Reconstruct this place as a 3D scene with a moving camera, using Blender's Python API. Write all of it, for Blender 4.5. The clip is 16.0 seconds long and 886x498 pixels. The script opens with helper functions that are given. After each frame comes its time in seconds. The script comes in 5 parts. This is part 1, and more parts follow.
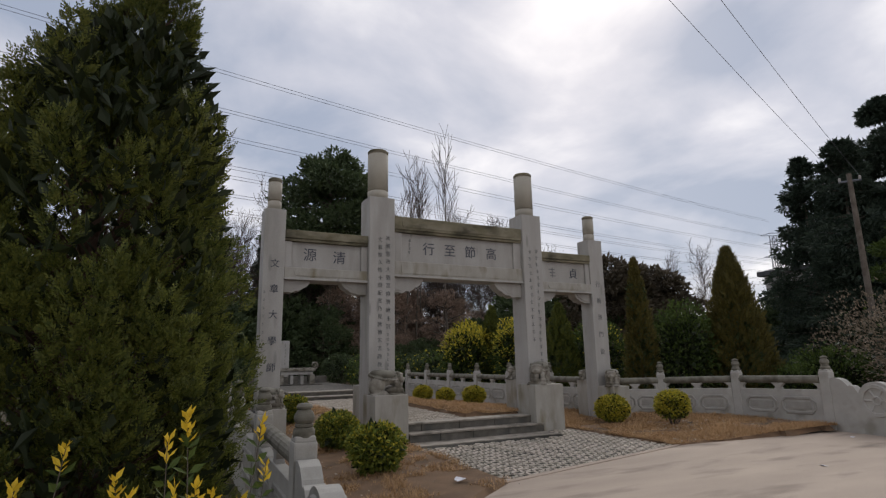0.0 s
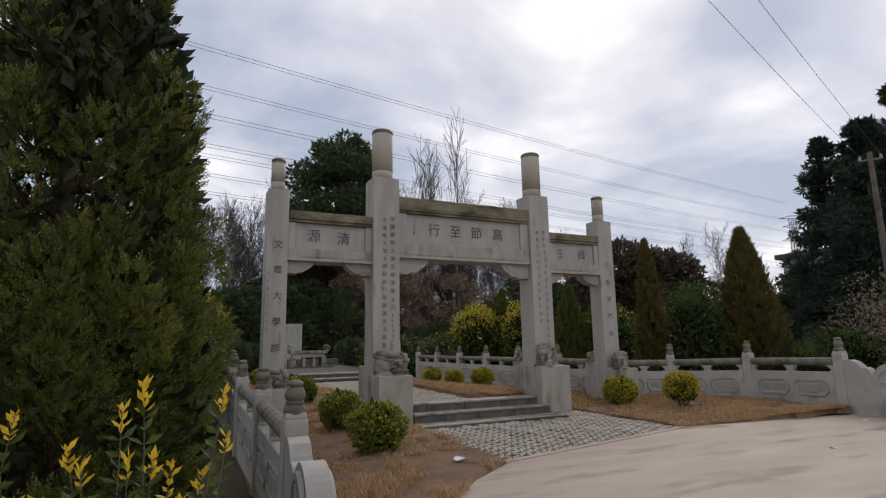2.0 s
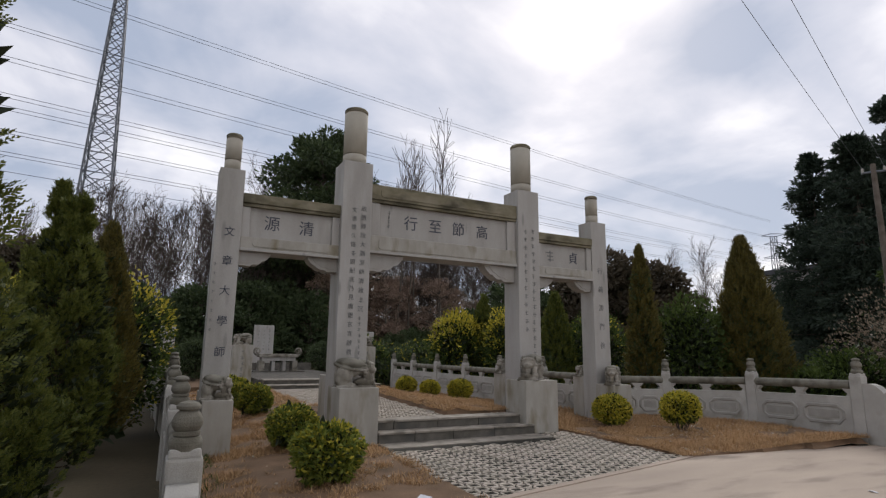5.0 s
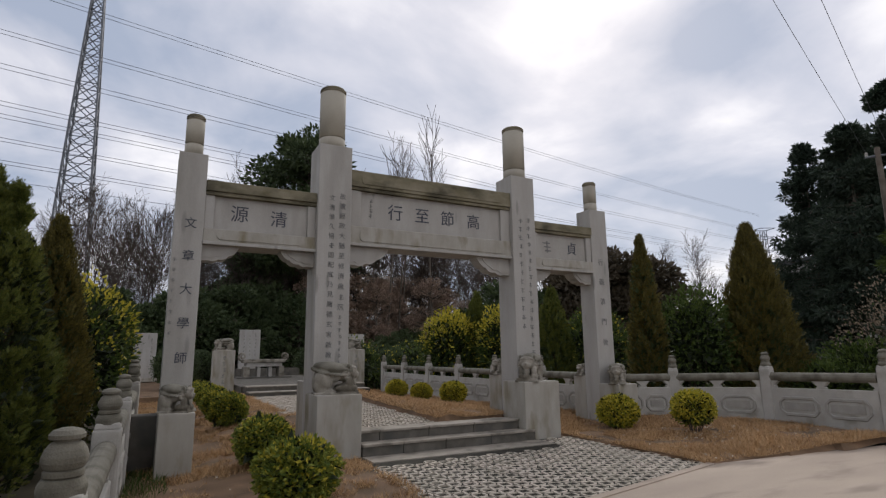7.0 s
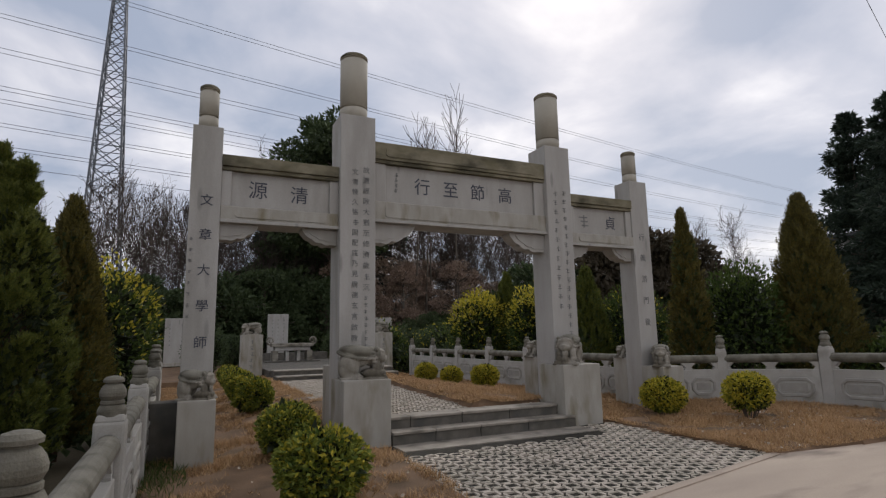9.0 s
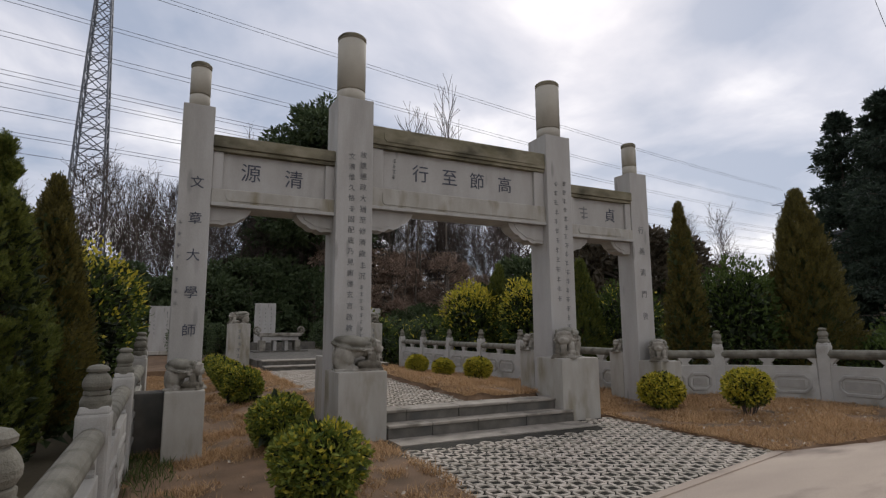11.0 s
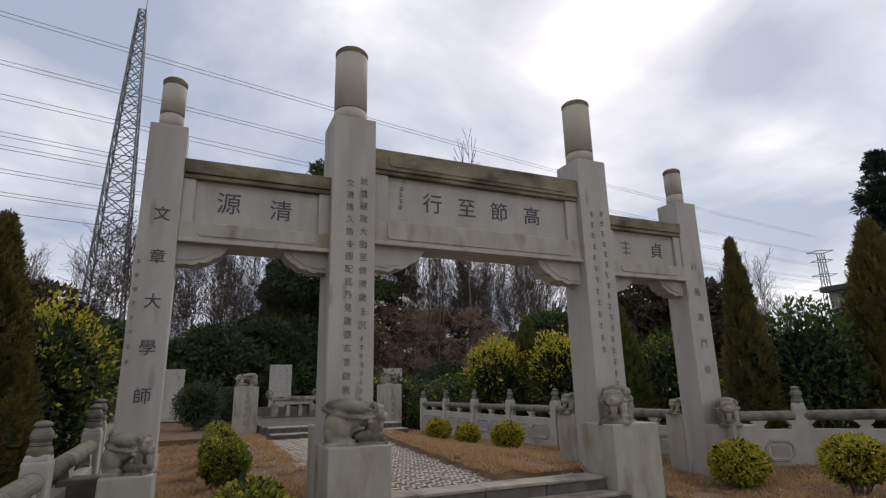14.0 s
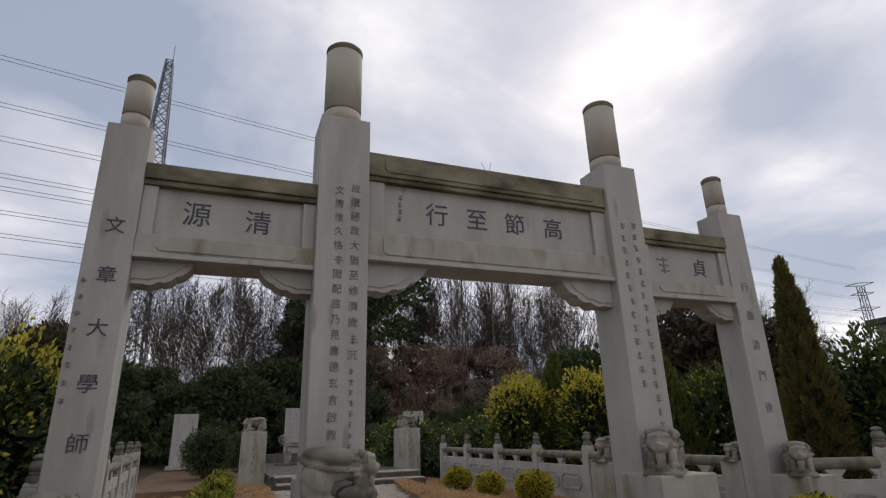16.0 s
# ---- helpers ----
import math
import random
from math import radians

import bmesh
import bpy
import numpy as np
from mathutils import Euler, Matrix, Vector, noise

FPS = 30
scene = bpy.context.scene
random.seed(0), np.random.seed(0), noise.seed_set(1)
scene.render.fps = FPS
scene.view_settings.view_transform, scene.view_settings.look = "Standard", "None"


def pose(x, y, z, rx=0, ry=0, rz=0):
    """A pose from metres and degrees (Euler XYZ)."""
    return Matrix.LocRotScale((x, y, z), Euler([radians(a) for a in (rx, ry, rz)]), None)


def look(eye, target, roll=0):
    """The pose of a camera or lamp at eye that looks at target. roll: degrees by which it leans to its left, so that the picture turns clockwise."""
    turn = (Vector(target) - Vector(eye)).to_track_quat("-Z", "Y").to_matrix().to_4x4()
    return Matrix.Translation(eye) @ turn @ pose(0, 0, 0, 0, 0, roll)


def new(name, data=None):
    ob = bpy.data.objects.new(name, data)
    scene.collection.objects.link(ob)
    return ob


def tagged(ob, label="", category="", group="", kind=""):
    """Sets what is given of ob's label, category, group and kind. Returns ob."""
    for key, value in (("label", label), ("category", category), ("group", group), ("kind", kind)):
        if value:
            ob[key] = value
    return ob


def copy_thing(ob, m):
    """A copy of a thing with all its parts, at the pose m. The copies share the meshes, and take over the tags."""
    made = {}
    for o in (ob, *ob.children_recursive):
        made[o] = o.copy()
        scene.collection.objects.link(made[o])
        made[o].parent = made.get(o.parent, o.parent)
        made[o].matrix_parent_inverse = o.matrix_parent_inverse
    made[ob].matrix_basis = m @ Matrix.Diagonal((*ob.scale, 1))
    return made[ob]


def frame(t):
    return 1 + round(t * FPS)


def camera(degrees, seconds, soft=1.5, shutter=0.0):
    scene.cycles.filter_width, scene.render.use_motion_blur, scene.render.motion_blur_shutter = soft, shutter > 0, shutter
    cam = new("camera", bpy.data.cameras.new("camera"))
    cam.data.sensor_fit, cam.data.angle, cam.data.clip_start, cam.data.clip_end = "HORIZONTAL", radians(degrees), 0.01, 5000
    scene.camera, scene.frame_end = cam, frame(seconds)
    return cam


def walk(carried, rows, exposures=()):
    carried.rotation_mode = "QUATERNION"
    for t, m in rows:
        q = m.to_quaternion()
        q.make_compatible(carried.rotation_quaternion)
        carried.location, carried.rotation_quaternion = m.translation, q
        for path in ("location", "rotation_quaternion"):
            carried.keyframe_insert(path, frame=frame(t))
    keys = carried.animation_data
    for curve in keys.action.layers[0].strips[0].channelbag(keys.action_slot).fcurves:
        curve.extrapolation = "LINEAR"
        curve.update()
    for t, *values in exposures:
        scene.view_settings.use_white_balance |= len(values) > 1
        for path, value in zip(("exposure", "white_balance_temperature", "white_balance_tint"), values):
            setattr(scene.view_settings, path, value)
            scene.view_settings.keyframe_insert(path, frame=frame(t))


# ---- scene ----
cam = camera(77.9, 16.0, soft=1.25)
PATH = [
    (0, (0.448, -0.164, 1.362), (1.337, 1.583, 1.759), -1.1),
    (0.5, (0.458, -0.163, 1.350), (1.351, 1.586, 1.725), -1.3),
    (1, (0.470, -0.139, 1.332), (1.364, 1.613, 1.693), -1.5),
    (1.5, (0.543, -0.139, 1.320), (1.410, 1.627, 1.682), -1.8),
    (2, (0.650, -0.136, 1.306), (1.497, 1.644, 1.649), -1.0),
    (2.5, (0.758, 0.005, 1.278), (1.655, 1.759, 1.623), -0.5),
    (3, (0.860, 0.182, 1.285), (1.771, 1.925, 1.651), -0.2),
    (3.5, (0.988, 0.387, 1.261), (1.883, 2.139, 1.619), 0.2),
    (3.7, (1.018, 0.421, 1.282), (1.905, 2.177, 1.643), 0.3),
    (5.8, (1.497, 1.226, 1.343), (2.399, 2.973, 1.709), 0.9),
    (6, (1.557, 1.292, 1.331), (2.459, 3.044, 1.674), -0.2),
    (6.5, (1.657, 1.449, 1.330), (2.565, 3.200, 1.661), -0.7),
    (7, (1.703, 1.617, 1.325), (2.627, 3.351, 1.696), -0.6),
    (7.5, (1.756, 1.838, 1.313), (2.636, 3.607, 1.624), -0.1),
    (8, (1.833, 2.008, 1.314), (2.658, 3.803, 1.629), -0.4),
    (8.5, (1.887, 2.094, 1.315), (2.719, 3.885, 1.632), -0.9),
    (11, (1.847, 2.402, 1.307), (2.734, 4.172, 1.591), -0.3),
    (11.5, (1.973, 2.599, 1.307), (2.852, 4.373, 1.585), -0.4),
    (12, (2.070, 2.785, 1.320), (2.922, 4.573, 1.600), -0.8),
    (12.5, (2.161, 3.004, 1.312), (3.026, 4.773, 1.665), -0.8),
    (13, (2.230, 3.192, 1.315), (3.077, 4.959, 1.716), -0.9),
    (13.5, (2.345, 3.375, 1.299), (3.149, 5.147, 1.763), -1.4),
    (14, (2.502, 3.541, 1.301), (3.295, 5.309, 1.794), -1.2),
    (14.5, (2.617, 3.765, 1.297), (3.398, 5.515, 1.869), -1.5),
    (15, (2.738, 3.990, 1.293), (3.498, 5.744, 1.881), -1.8),
    (15.5, (2.921, 4.183, 1.285), (3.643, 5.943, 1.902), -1.4),
    (16, (3.067, 4.369, 1.294), (3.767, 6.131, 1.931), -1.6),
]
walk(cam, [(t, look(eye, target, roll)) for t, eye, target, roll in PATH], exposures=[(0.0, 0.23), (2.0, 0.37), (3.5, 0.45), (6.0, 0.39), (7.0, 0.35), (8.5, 0.29), (11.0, 0.35), (12.5, 0.47), (13.5, 0.45), (15.0, 0.27), (16.0, 0.25)])


# ---- world and sun ----
SUN_AZ, SUN_EL = 43.0, 34.0
world = bpy.data.worlds.new("world")
scene.world = world
world.use_nodes = True
wt = world.node_tree
wt.nodes.clear()


def wnode(kind, **kw):
    n = wt.nodes.new(kind)
    for k, v in kw.items():
        n.inputs[k].default_value = v
    return n


out = wt.nodes.new("ShaderNodeOutputWorld")
bg_sky = wnode("ShaderNodeBackground", Strength=0.07)
bg_cloud = wnode("ShaderNodeBackground", Strength=1.0)
sky = wt.nodes.new("ShaderNodeTexSky")
sky.sky_type, sky.sun_disc = "NISHITA", False
sky.sun_elevation, sky.sun_rotation = radians(SUN_EL), radians(SUN_AZ)
coord = wt.nodes.new("ShaderNodeTexCoord")
# flatten the dome so that the clouds stretch towards the horizon
sep = wt.nodes.new("ShaderNodeSeparateXYZ")
addz = wt.nodes.new("ShaderNodeMath")
addz.operation, addz.inputs[1].default_value = "ADD", 0.28
absz = wt.nodes.new("ShaderNodeMath")
absz.operation = "ABSOLUTE"
divx, divy = wt.nodes.new("ShaderNodeMath"), wt.nodes.new("ShaderNodeMath")
divx.operation = divy.operation = "DIVIDE"
comb = wt.nodes.new("ShaderNodeCombineXYZ")
n1 = wnode("ShaderNodeTexNoise", Scale=1.9, Detail=6.0, Roughness=0.52, Distortion=0.25)
n2 = wnode("ShaderNodeTexNoise", Scale=0.8, Detail=3.0, Roughness=0.5)
shift = wt.nodes.new("ShaderNodeMapping")
shift.inputs["Location"].default_value = (3.7, 1.9, 0.4)
ramp = wt.nodes.new("ShaderNodeValToRGB")
ramp.color_ramp.elements[0].position, ramp.color_ramp.elements[0].color = 0.40, (0.345, 0.388, 0.49, 1)
ramp.color_ramp.elements[1].position, ramp.color_ramp.elements[1].color = 0.60, (0.98, 0.945, 0.945, 1)
mid = ramp.color_ramp.elements.new(0.5)
mid.color = (0.59, 0.593, 0.66, 1)
mixn = wt.nodes.new("ShaderNodeMath")
mixn.operation = "MULTIPLY_ADD"
mixn.inputs[1].default_value = 0.55
half = wt.nodes.new("ShaderNodeMath")
half.operation, half.inputs[1].default_value = "MULTIPLY", 0.45
# the hidden sun brightens the cloud round it
sdir = Vector((math.sin(radians(SUN_AZ)) * math.cos(radians(SUN_EL)), math.cos(radians(SUN_AZ)) * math.cos(radians(SUN_EL)), math.sin(radians(SUN_EL))))
dot = wt.nodes.new("ShaderNodeVectorMath")
dot.operation = "DOT_PRODUCT"
dot.inputs[1].default_value = sdir
glow = wt.nodes.new("ShaderNodeMapRange")
glow.inputs["From Min"].default_value, glow.inputs["From Max"].default_value = 0.86, 1.0
glow.inputs["To Min"].default_value, glow.inputs["To Max"].default_value = 0.0, 0.015
addg = wt.nodes.new("ShaderNodeMath")
addg.operation = "ADD"
# a bright opening beside the sun and a blue-grey bank to the east
banks = []
for az, el, reach, amount in ((44.0, 32.0, 13.0, 0.060), (22.0, 33.0, 13.0, 0.050), (35.0, 18.0, 9.0, 0.025), (58.0, 22.0, 13.0, -0.075), (2.0, 36.0, 14.0, 0.022)):
    bd = wt.nodes.new("ShaderNodeVectorMath")
    bd.operation = "DOT_PRODUCT"
    bd.inputs[1].default_value = (math.sin(radians(az)) * math.cos(radians(el)), math.cos(radians(az)) * math.cos(radians(el)), math.sin(radians(el)))
    bm_ = wt.nodes.new("ShaderNodeMapRange")
    bm_.interpolation_type = "SMOOTHSTEP"
    bm_.inputs["From Min"].default_value, bm_.inputs["From Max"].default_value = math.cos(radians(reach)), 1.0
    bm_.inputs["To Min"].default_value, bm_.inputs["To Max"].default_value = 0.0, amount
    wt.links.new(coord.outputs["Generated"], bd.inputs[0])
    wt.links.new(bd.outputs["Value"], bm_.inputs["Value"])
    banks.append(bm_.outputs[0])
mixs = wnode("ShaderNodeMixShader", Fac=0.85)
L = wt.links.new
L(coord.outputs["Generated"], sep.inputs[0])
L(sep.outputs["Z"], absz.inputs[0])
L(absz.outputs[0], addz.inputs[0])
L(sep.outputs["X"], divx.inputs[0])
L(addz.outputs[0], divx.inputs[1])
L(sep.outputs["Y"], divy.inputs[0])
L(addz.outputs[0], divy.inputs[1])
L(divx.outputs[0], comb.inputs[0])
L(divy.outputs[0], comb.inputs[1])
L(comb.outputs[0], shift.inputs[0])
L(shift.outputs[0], n1.inputs["Vector"])
L(shift.outputs[0], n2.inputs["Vector"])
L(n2.outputs["Fac"], half.inputs[0])
L(n1.outputs["Fac"], mixn.inputs[0])
L(half.outputs[0], mixn.inputs[2])
L(coord.outputs["Generated"], dot.inputs[0])
L(dot.outputs["Value"], glow.inputs["Value"])
L(mixn.outputs[0], addg.inputs[0])
L(glow.outputs[0], addg.inputs[1])
level = addg.outputs[0]
for bank in banks:
    more = wt.nodes.new("ShaderNodeMath")
    more.operation = "ADD"
    L(level, more.inputs[0])
    L(bank, more.inputs[1])
    level = more.outputs[0]
L(level, ramp.inputs[0])
L(ramp.outputs[0], bg_cloud.inputs["Color"])
L(sky.outputs[0], bg_sky.inputs["Color"])
L(bg_sky.outputs[0], mixs.inputs[1])
L(bg_cloud.outputs[0], mixs.inputs[2])
L(mixs.outputs[0], out.inputs["Surface"])

sun_data = bpy.data.lights.new("sun", "SUN")
sun_data.energy, sun_data.angle, sun_data.color = 0.95, radians(25), (1.0, 0.96, 0.9)
sun = new("sun", sun_data)
sun.matrix_world = look(sdir * 60, (0, 0, 0))


# ---- materials ----
def mat(name, c1, c2, scale=8.0, rough=0.8, bump=0.2, fine=120.0, c3=None, stain=2.0, cover=0.45, random_tint=0.0, island=0.0, metal=0.0, spec=0.3, stretch=(1, 1, 1), spots=None):
    """Two colours mixed by a broad noise, grain by a fine one, and stains of a third colour."""
    m = bpy.data.materials.new(name)
    m.use_nodes = True
    nt = m.node_tree
    b = nt.nodes["Principled BSDF"]
    link = nt.links.new
    tc = nt.nodes.new("ShaderNodeTexCoord")
    mp = nt.nodes.new("ShaderNodeMapping")
    mp.inputs["Scale"].default_value = stretch
    link(tc.outputs["Object"], mp.inputs[0])
    geo = nt.nodes.new("ShaderNodeNewGeometry")
    src = mp.outputs[0]

    def noise_tex(s, detail=5.0):
        n = nt.nodes.new("ShaderNodeTexNoise")
        n.inputs["Scale"].default_value, n.inputs["Detail"].default_value = s, detail
        link(src, n.inputs["Vector"])
        return n

    def mix(fac, a, bb, kind="MIX"):
        x = nt.nodes.new("ShaderNodeMix")
        x.data_type, x.blend_type = "RGBA", kind
        for i, v in ((0, fac), (6, a), (7, bb)):
            if isinstance(v, (int, float)):
                x.inputs[i].default_value = v
            elif isinstance(v, tuple):
                x.inputs[i].default_value = (*v, 1)
            else:
                link(v, x.inputs[i])
        return x.outputs[2]

    def remap(sock, lo, hi, a=0.0, bb=1.0):
        r = nt.nodes.new("ShaderNodeMapRange")
        for k, v in (("From Min", lo), ("From Max", hi), ("To Min", a), ("To Max", bb)):
            r.inputs[k].default_value = v
        link(sock, r.inputs["Value"])
        return r.outputs[0]

    broad, grain = noise_tex(scale), noise_tex(fine, 3.0)
    col = mix(remap(broad.outputs["Fac"], 0.32, 0.68), c1, c2)
    if c3:
        st = noise_tex(stain, 6.0)
        col = mix(remap(st.outputs["Fac"], 1 - cover - 0.08, 1 - cover + 0.1, 0, 0.85), col, c3)
    if spots:
        # a few damp blotches, taller than wide
        vo = nt.nodes.new("ShaderNodeTexVoronoi")
        vo.inputs["Scale"].default_value = spots[0]
        link(src, vo.inputs["Vector"])
        sepc = nt.nodes.new("ShaderNodeSeparateColor")
        link(vo.outputs["Color"], sepc.inputs[0])
        mm = nt.nodes.new("ShaderNodeMath")
        mm.operation = "MULTIPLY"
        link(remap(vo.outputs["Distance"], 0.14, 0.26, 1.0, 0.0), mm.inputs[0])
        link(remap(sepc.outputs[0], 0.74, 0.80, 0.0, 0.75), mm.inputs[1])
        col = mix(mm.outputs[0], col, spots[1])
    col = mix(remap(grain.outputs["Fac"], 0.3, 0.7, 0.0, 0.35), col, mix(1.0, col, (0.55, 0.55, 0.55), "MULTIPLY"))
    if random_tint or island:
        info = nt.nodes.new("ShaderNodeObjectInfo")
        rnd = geo.outputs["Random Per Island"] if island else info.outputs["Random"]
        amount = island or random_tint
        hsv = nt.nodes.new("ShaderNodeHueSaturation")
        link(col, hsv.inputs["Color"])
        link(remap(rnd, 0, 1, 1 - amount, 1 + amount), hsv.inputs["Value"])
        link(remap(rnd, 0, 1, 0.5 + amount * 0.05, 0.5 - amount * 0.05), hsv.inputs["Hue"])
        col = hsv.outputs[0]
    link(col, b.inputs["Base Color"])
    b.inputs["Roughness"].default_value, b.inputs["Metallic"].default_value = rough, metal
    b.inputs["Specular IOR Level"].default_value = spec
    if bump:
        bp = nt.nodes.new("ShaderNodeBump")
        bp.inputs["Strength"].default_value, bp.inputs["Distance"].default_value = bump, 0.01
        link(grain.outputs["Fac"], bp.inputs["Height"])
        link(bp.outputs[0], b.inputs["Normal"])
    return m


def leaf_mat(name, c1, c2, tint=0.35, rough=0.55, through_light=0.25):
    """Foliage: each leaf its own tint, a little light through it."""
    m = bpy.data.materials.new(name)
    m.use_nodes = True
    nt = m.node_tree
    b = nt.nodes["Principled BSDF"]
    link = nt.links.new
    geo = nt.nodes.new("ShaderNodeNewGeometry")
    rampn = nt.nodes.new("ShaderNodeValToRGB")
    rampn.color_ramp.elements[0].color, rampn.color_ramp.elements[1].color = (*c1, 1), (*c2, 1)
    rampn.color_ramp.elements[0].position, rampn.color_ramp.elements[1].position = 0.5 - tint, 0.5 + tint
    tc = nt.nodes.new("ShaderNodeTexCoord")
    nz = nt.nodes.new("ShaderNodeTexNoise")
    nz.inputs["Scale"].default_value = 2.2
    link(tc.outputs["Object"], nz.inputs["Vector"])
    ma = nt.nodes.new("ShaderNodeMath")
    ma.operation, ma.inputs[1].default_value = "MULTIPLY_ADD", 0.55
    mb = nt.nodes.new("ShaderNodeMath")
    mb.operation, mb.inputs[1].default_value = "MULTIPLY", 0.45
    link(nz.outputs["Fac"], mb.inputs[0])
    link(geo.outputs["Random Per Island"], ma.inputs[0])
    link(mb.outputs[0], ma.inputs[2])
    link(ma.outputs[0], rampn.inputs[0])
    link(rampn.outputs[0], b.inputs["Base Color"])
    b.inputs["Roughness"].default_value = rough
    b.inputs["Specular IOR Level"].default_value = 0.25
    if through_light:
        tr = nt.nodes.new("ShaderNodeBsdfTranslucent")
        link(rampn.outputs[0], tr.inputs["Color"])
        ms = nt.nodes.new("ShaderNodeMixShader")
        ms.inputs[0].default_value = through_light
        link(b.outputs[0], ms.inputs[1])
        link(tr.outputs[0], ms.inputs[2])
        link(ms.outputs[0], nt.nodes["Material Output"].inputs[0])
    return m


M_STONE = mat("pale granite", (0.43, 0.41, 0.378), (0.365, 0.346, 0.314), 3.0, 0.75, 0.25, 180, (0.30, 0.283, 0.25), 1.7, 0.38, stretch=(1.6, 1.6, 0.35), spots=(4.2, (0.25, 0.24, 0.22)))
M_STONE_F = mat("fence granite", (0.46, 0.44, 0.40), (0.38, 0.363, 0.325), 4.0, 0.8, 0.3, 150, (0.25, 0.235, 0.19), 2.6, 0.38)
M_RAIL = mat("lichened rail stone", (0.22, 0.205, 0.165), (0.155, 0.143, 0.112), 7.0, 0.85, 0.45, 120, (0.09, 0.082, 0.06), 3.5, 0.42)
M_COLUMN = mat("weathered column stone", (0.43, 0.395, 0.325), (0.36, 0.33, 0.27), 3.0, 0.8, 0.3, 150, (0.26, 0.235, 0.18), 2.4, 0.34, stretch=(1, 1, 0.4))
M_MOSSY = mat("mossy stone", (0.16, 0.14, 0.085), (0.27, 0.24, 0.17), 5.0, 0.9, 0.4, 120, (0.055, 0.05, 0.032), 2.4, 0.46, stretch=(0.7, 1, 1.3))
M_STREAK = mat("stained granite", (0.41, 0.387, 0.342), (0.33, 0.307, 0.258), 3.0, 0.85, 0.3, 150, (0.21, 0.18, 0.115), 1.9, 0.40, stretch=(2.2, 2.2, 0.7))
# on risers, the dark step stone carries the shade of upright faces
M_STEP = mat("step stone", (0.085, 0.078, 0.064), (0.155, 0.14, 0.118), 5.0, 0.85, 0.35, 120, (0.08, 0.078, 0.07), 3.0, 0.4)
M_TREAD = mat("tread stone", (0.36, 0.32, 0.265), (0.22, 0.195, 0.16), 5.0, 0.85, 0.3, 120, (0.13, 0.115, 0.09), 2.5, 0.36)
M_LION = mat("weathered lion stone", (0.36, 0.335, 0.285), (0.22, 0.195, 0.155), 7.0, 0.85, 0.5, 90, (0.085, 0.072, 0.05), 4.0, 0.46)
M_INK = mat("dark blue carved paint", (0.045, 0.05, 0.068), (0.09, 0.095, 0.115), 30, 0.7, 0.1)
M_INK_FADED = mat("faded carved paint", (0.15, 0.15, 0.15), (0.23, 0.225, 0.215), 14, 0.8, 0.1)
M_CONC = mat("plaza concrete", (0.50, 0.405, 0.32), (0.41, 0.33, 0.26), 1.2, 0.85, 0.3, 90, (0.19, 0.15, 0.12), 1.3, 0.39, stretch=(0.5, 1.6, 1))
M_PAVER = mat("paver concrete", (0.58, 0.51, 0.42), (0.46, 0.405, 0.33), 6.0, 0.9, 0.4, 110, random_tint=0.16)
M_PAVER_J = mat("far paver concrete", (0.52, 0.455, 0.375), (0.41, 0.36, 0.29), 6.0, 0.9, 0.4, 110, island=0.16)
M_SOIL = mat("nearly black soil", (0.018, 0.016, 0.011), (0.038, 0.033, 0.022), 8.0, 0.95, 0.6, 60)
M_EARTH = mat("dead grass earth", (0.24, 0.15, 0.088), (0.15, 0.096, 0.057), 2.5, 0.95, 0.6, 70, (0.09, 0.062, 0.036), 1.4, 0.40)
M_FIELD = mat("wood floor earth", (0.07, 0.06, 0.035), (0.11, 0.085, 0.05), 0.6, 0.95, 0.5, 20)
M_BARK = mat("grey brown bark", (0.10, 0.08, 0.062), (0.16, 0.135, 0.11), 6.0, 0.9, 0.5, 60)
M_BARK_R = mat("reddish bark", (0.11, 0.07, 0.05), (0.08, 0.05, 0.038), 6.0, 0.9, 0.5, 60)
M_STEEL = mat("galvanised steel", (0.20, 0.215, 0.24), (0.15, 0.16, 0.18), 4.0, 0.6, 0.1, 60, metal=0.2)
M_WIRE = mat("dark cable", (0.10, 0.105, 0.12), (0.13, 0.135, 0.15), 4.0, 0.6, 0.0)
M_HOLLOW = mat("carved frame stone", (0.38, 0.363, 0.325), (0.30, 0.285, 0.255), 6.0, 0.9, 0.2)
L_GRASS = leaf_mat("dead grass blade", (0.25, 0.145, 0.07), (0.62, 0.41, 0.215), 0.4, 0.8, 0.2)
L_CYPRESS = leaf_mat("cypress spray", (0.034, 0.056, 0.013), (0.17, 0.175, 0.036), 0.38)
L_CYPRESS_B = leaf_mat("bronzed cypress spray", (0.045, 0.046, 0.015), (0.17, 0.135, 0.033), 0.4)
L_BOX = leaf_mat("clipped box leaf", (0.06, 0.10, 0.018), (0.27, 0.29, 0.05), 0.35)
L_GOLD = leaf_mat("golden shrub leaf", (0.22, 0.23, 0.025), (0.62, 0.50, 0.06), 0.32)
L_YELLOW = leaf_mat("yellow young leaf", (0.52, 0.36, 0.02), (0.80, 0.56, 0.05), 0.4)
L_GREEN = leaf_mat("fresh shrub leaf", (0.03, 0.055, 0.013), (0.10, 0.135, 0.03), 0.4)
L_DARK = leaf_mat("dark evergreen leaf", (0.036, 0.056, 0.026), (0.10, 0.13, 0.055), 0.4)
# near-black inner leaf: the shade inside crowns, put into its colour
L_SHADE = leaf_mat("inner leaf with painted shade", (0.012, 0.018, 0.007), (0.03, 0.042, 0.015), 0.4, through_light=0.0)
L_CEDAR = leaf_mat("dark conifer needle", (0.022, 0.036, 0.026), (0.06, 0.08, 0.052), 0.4)
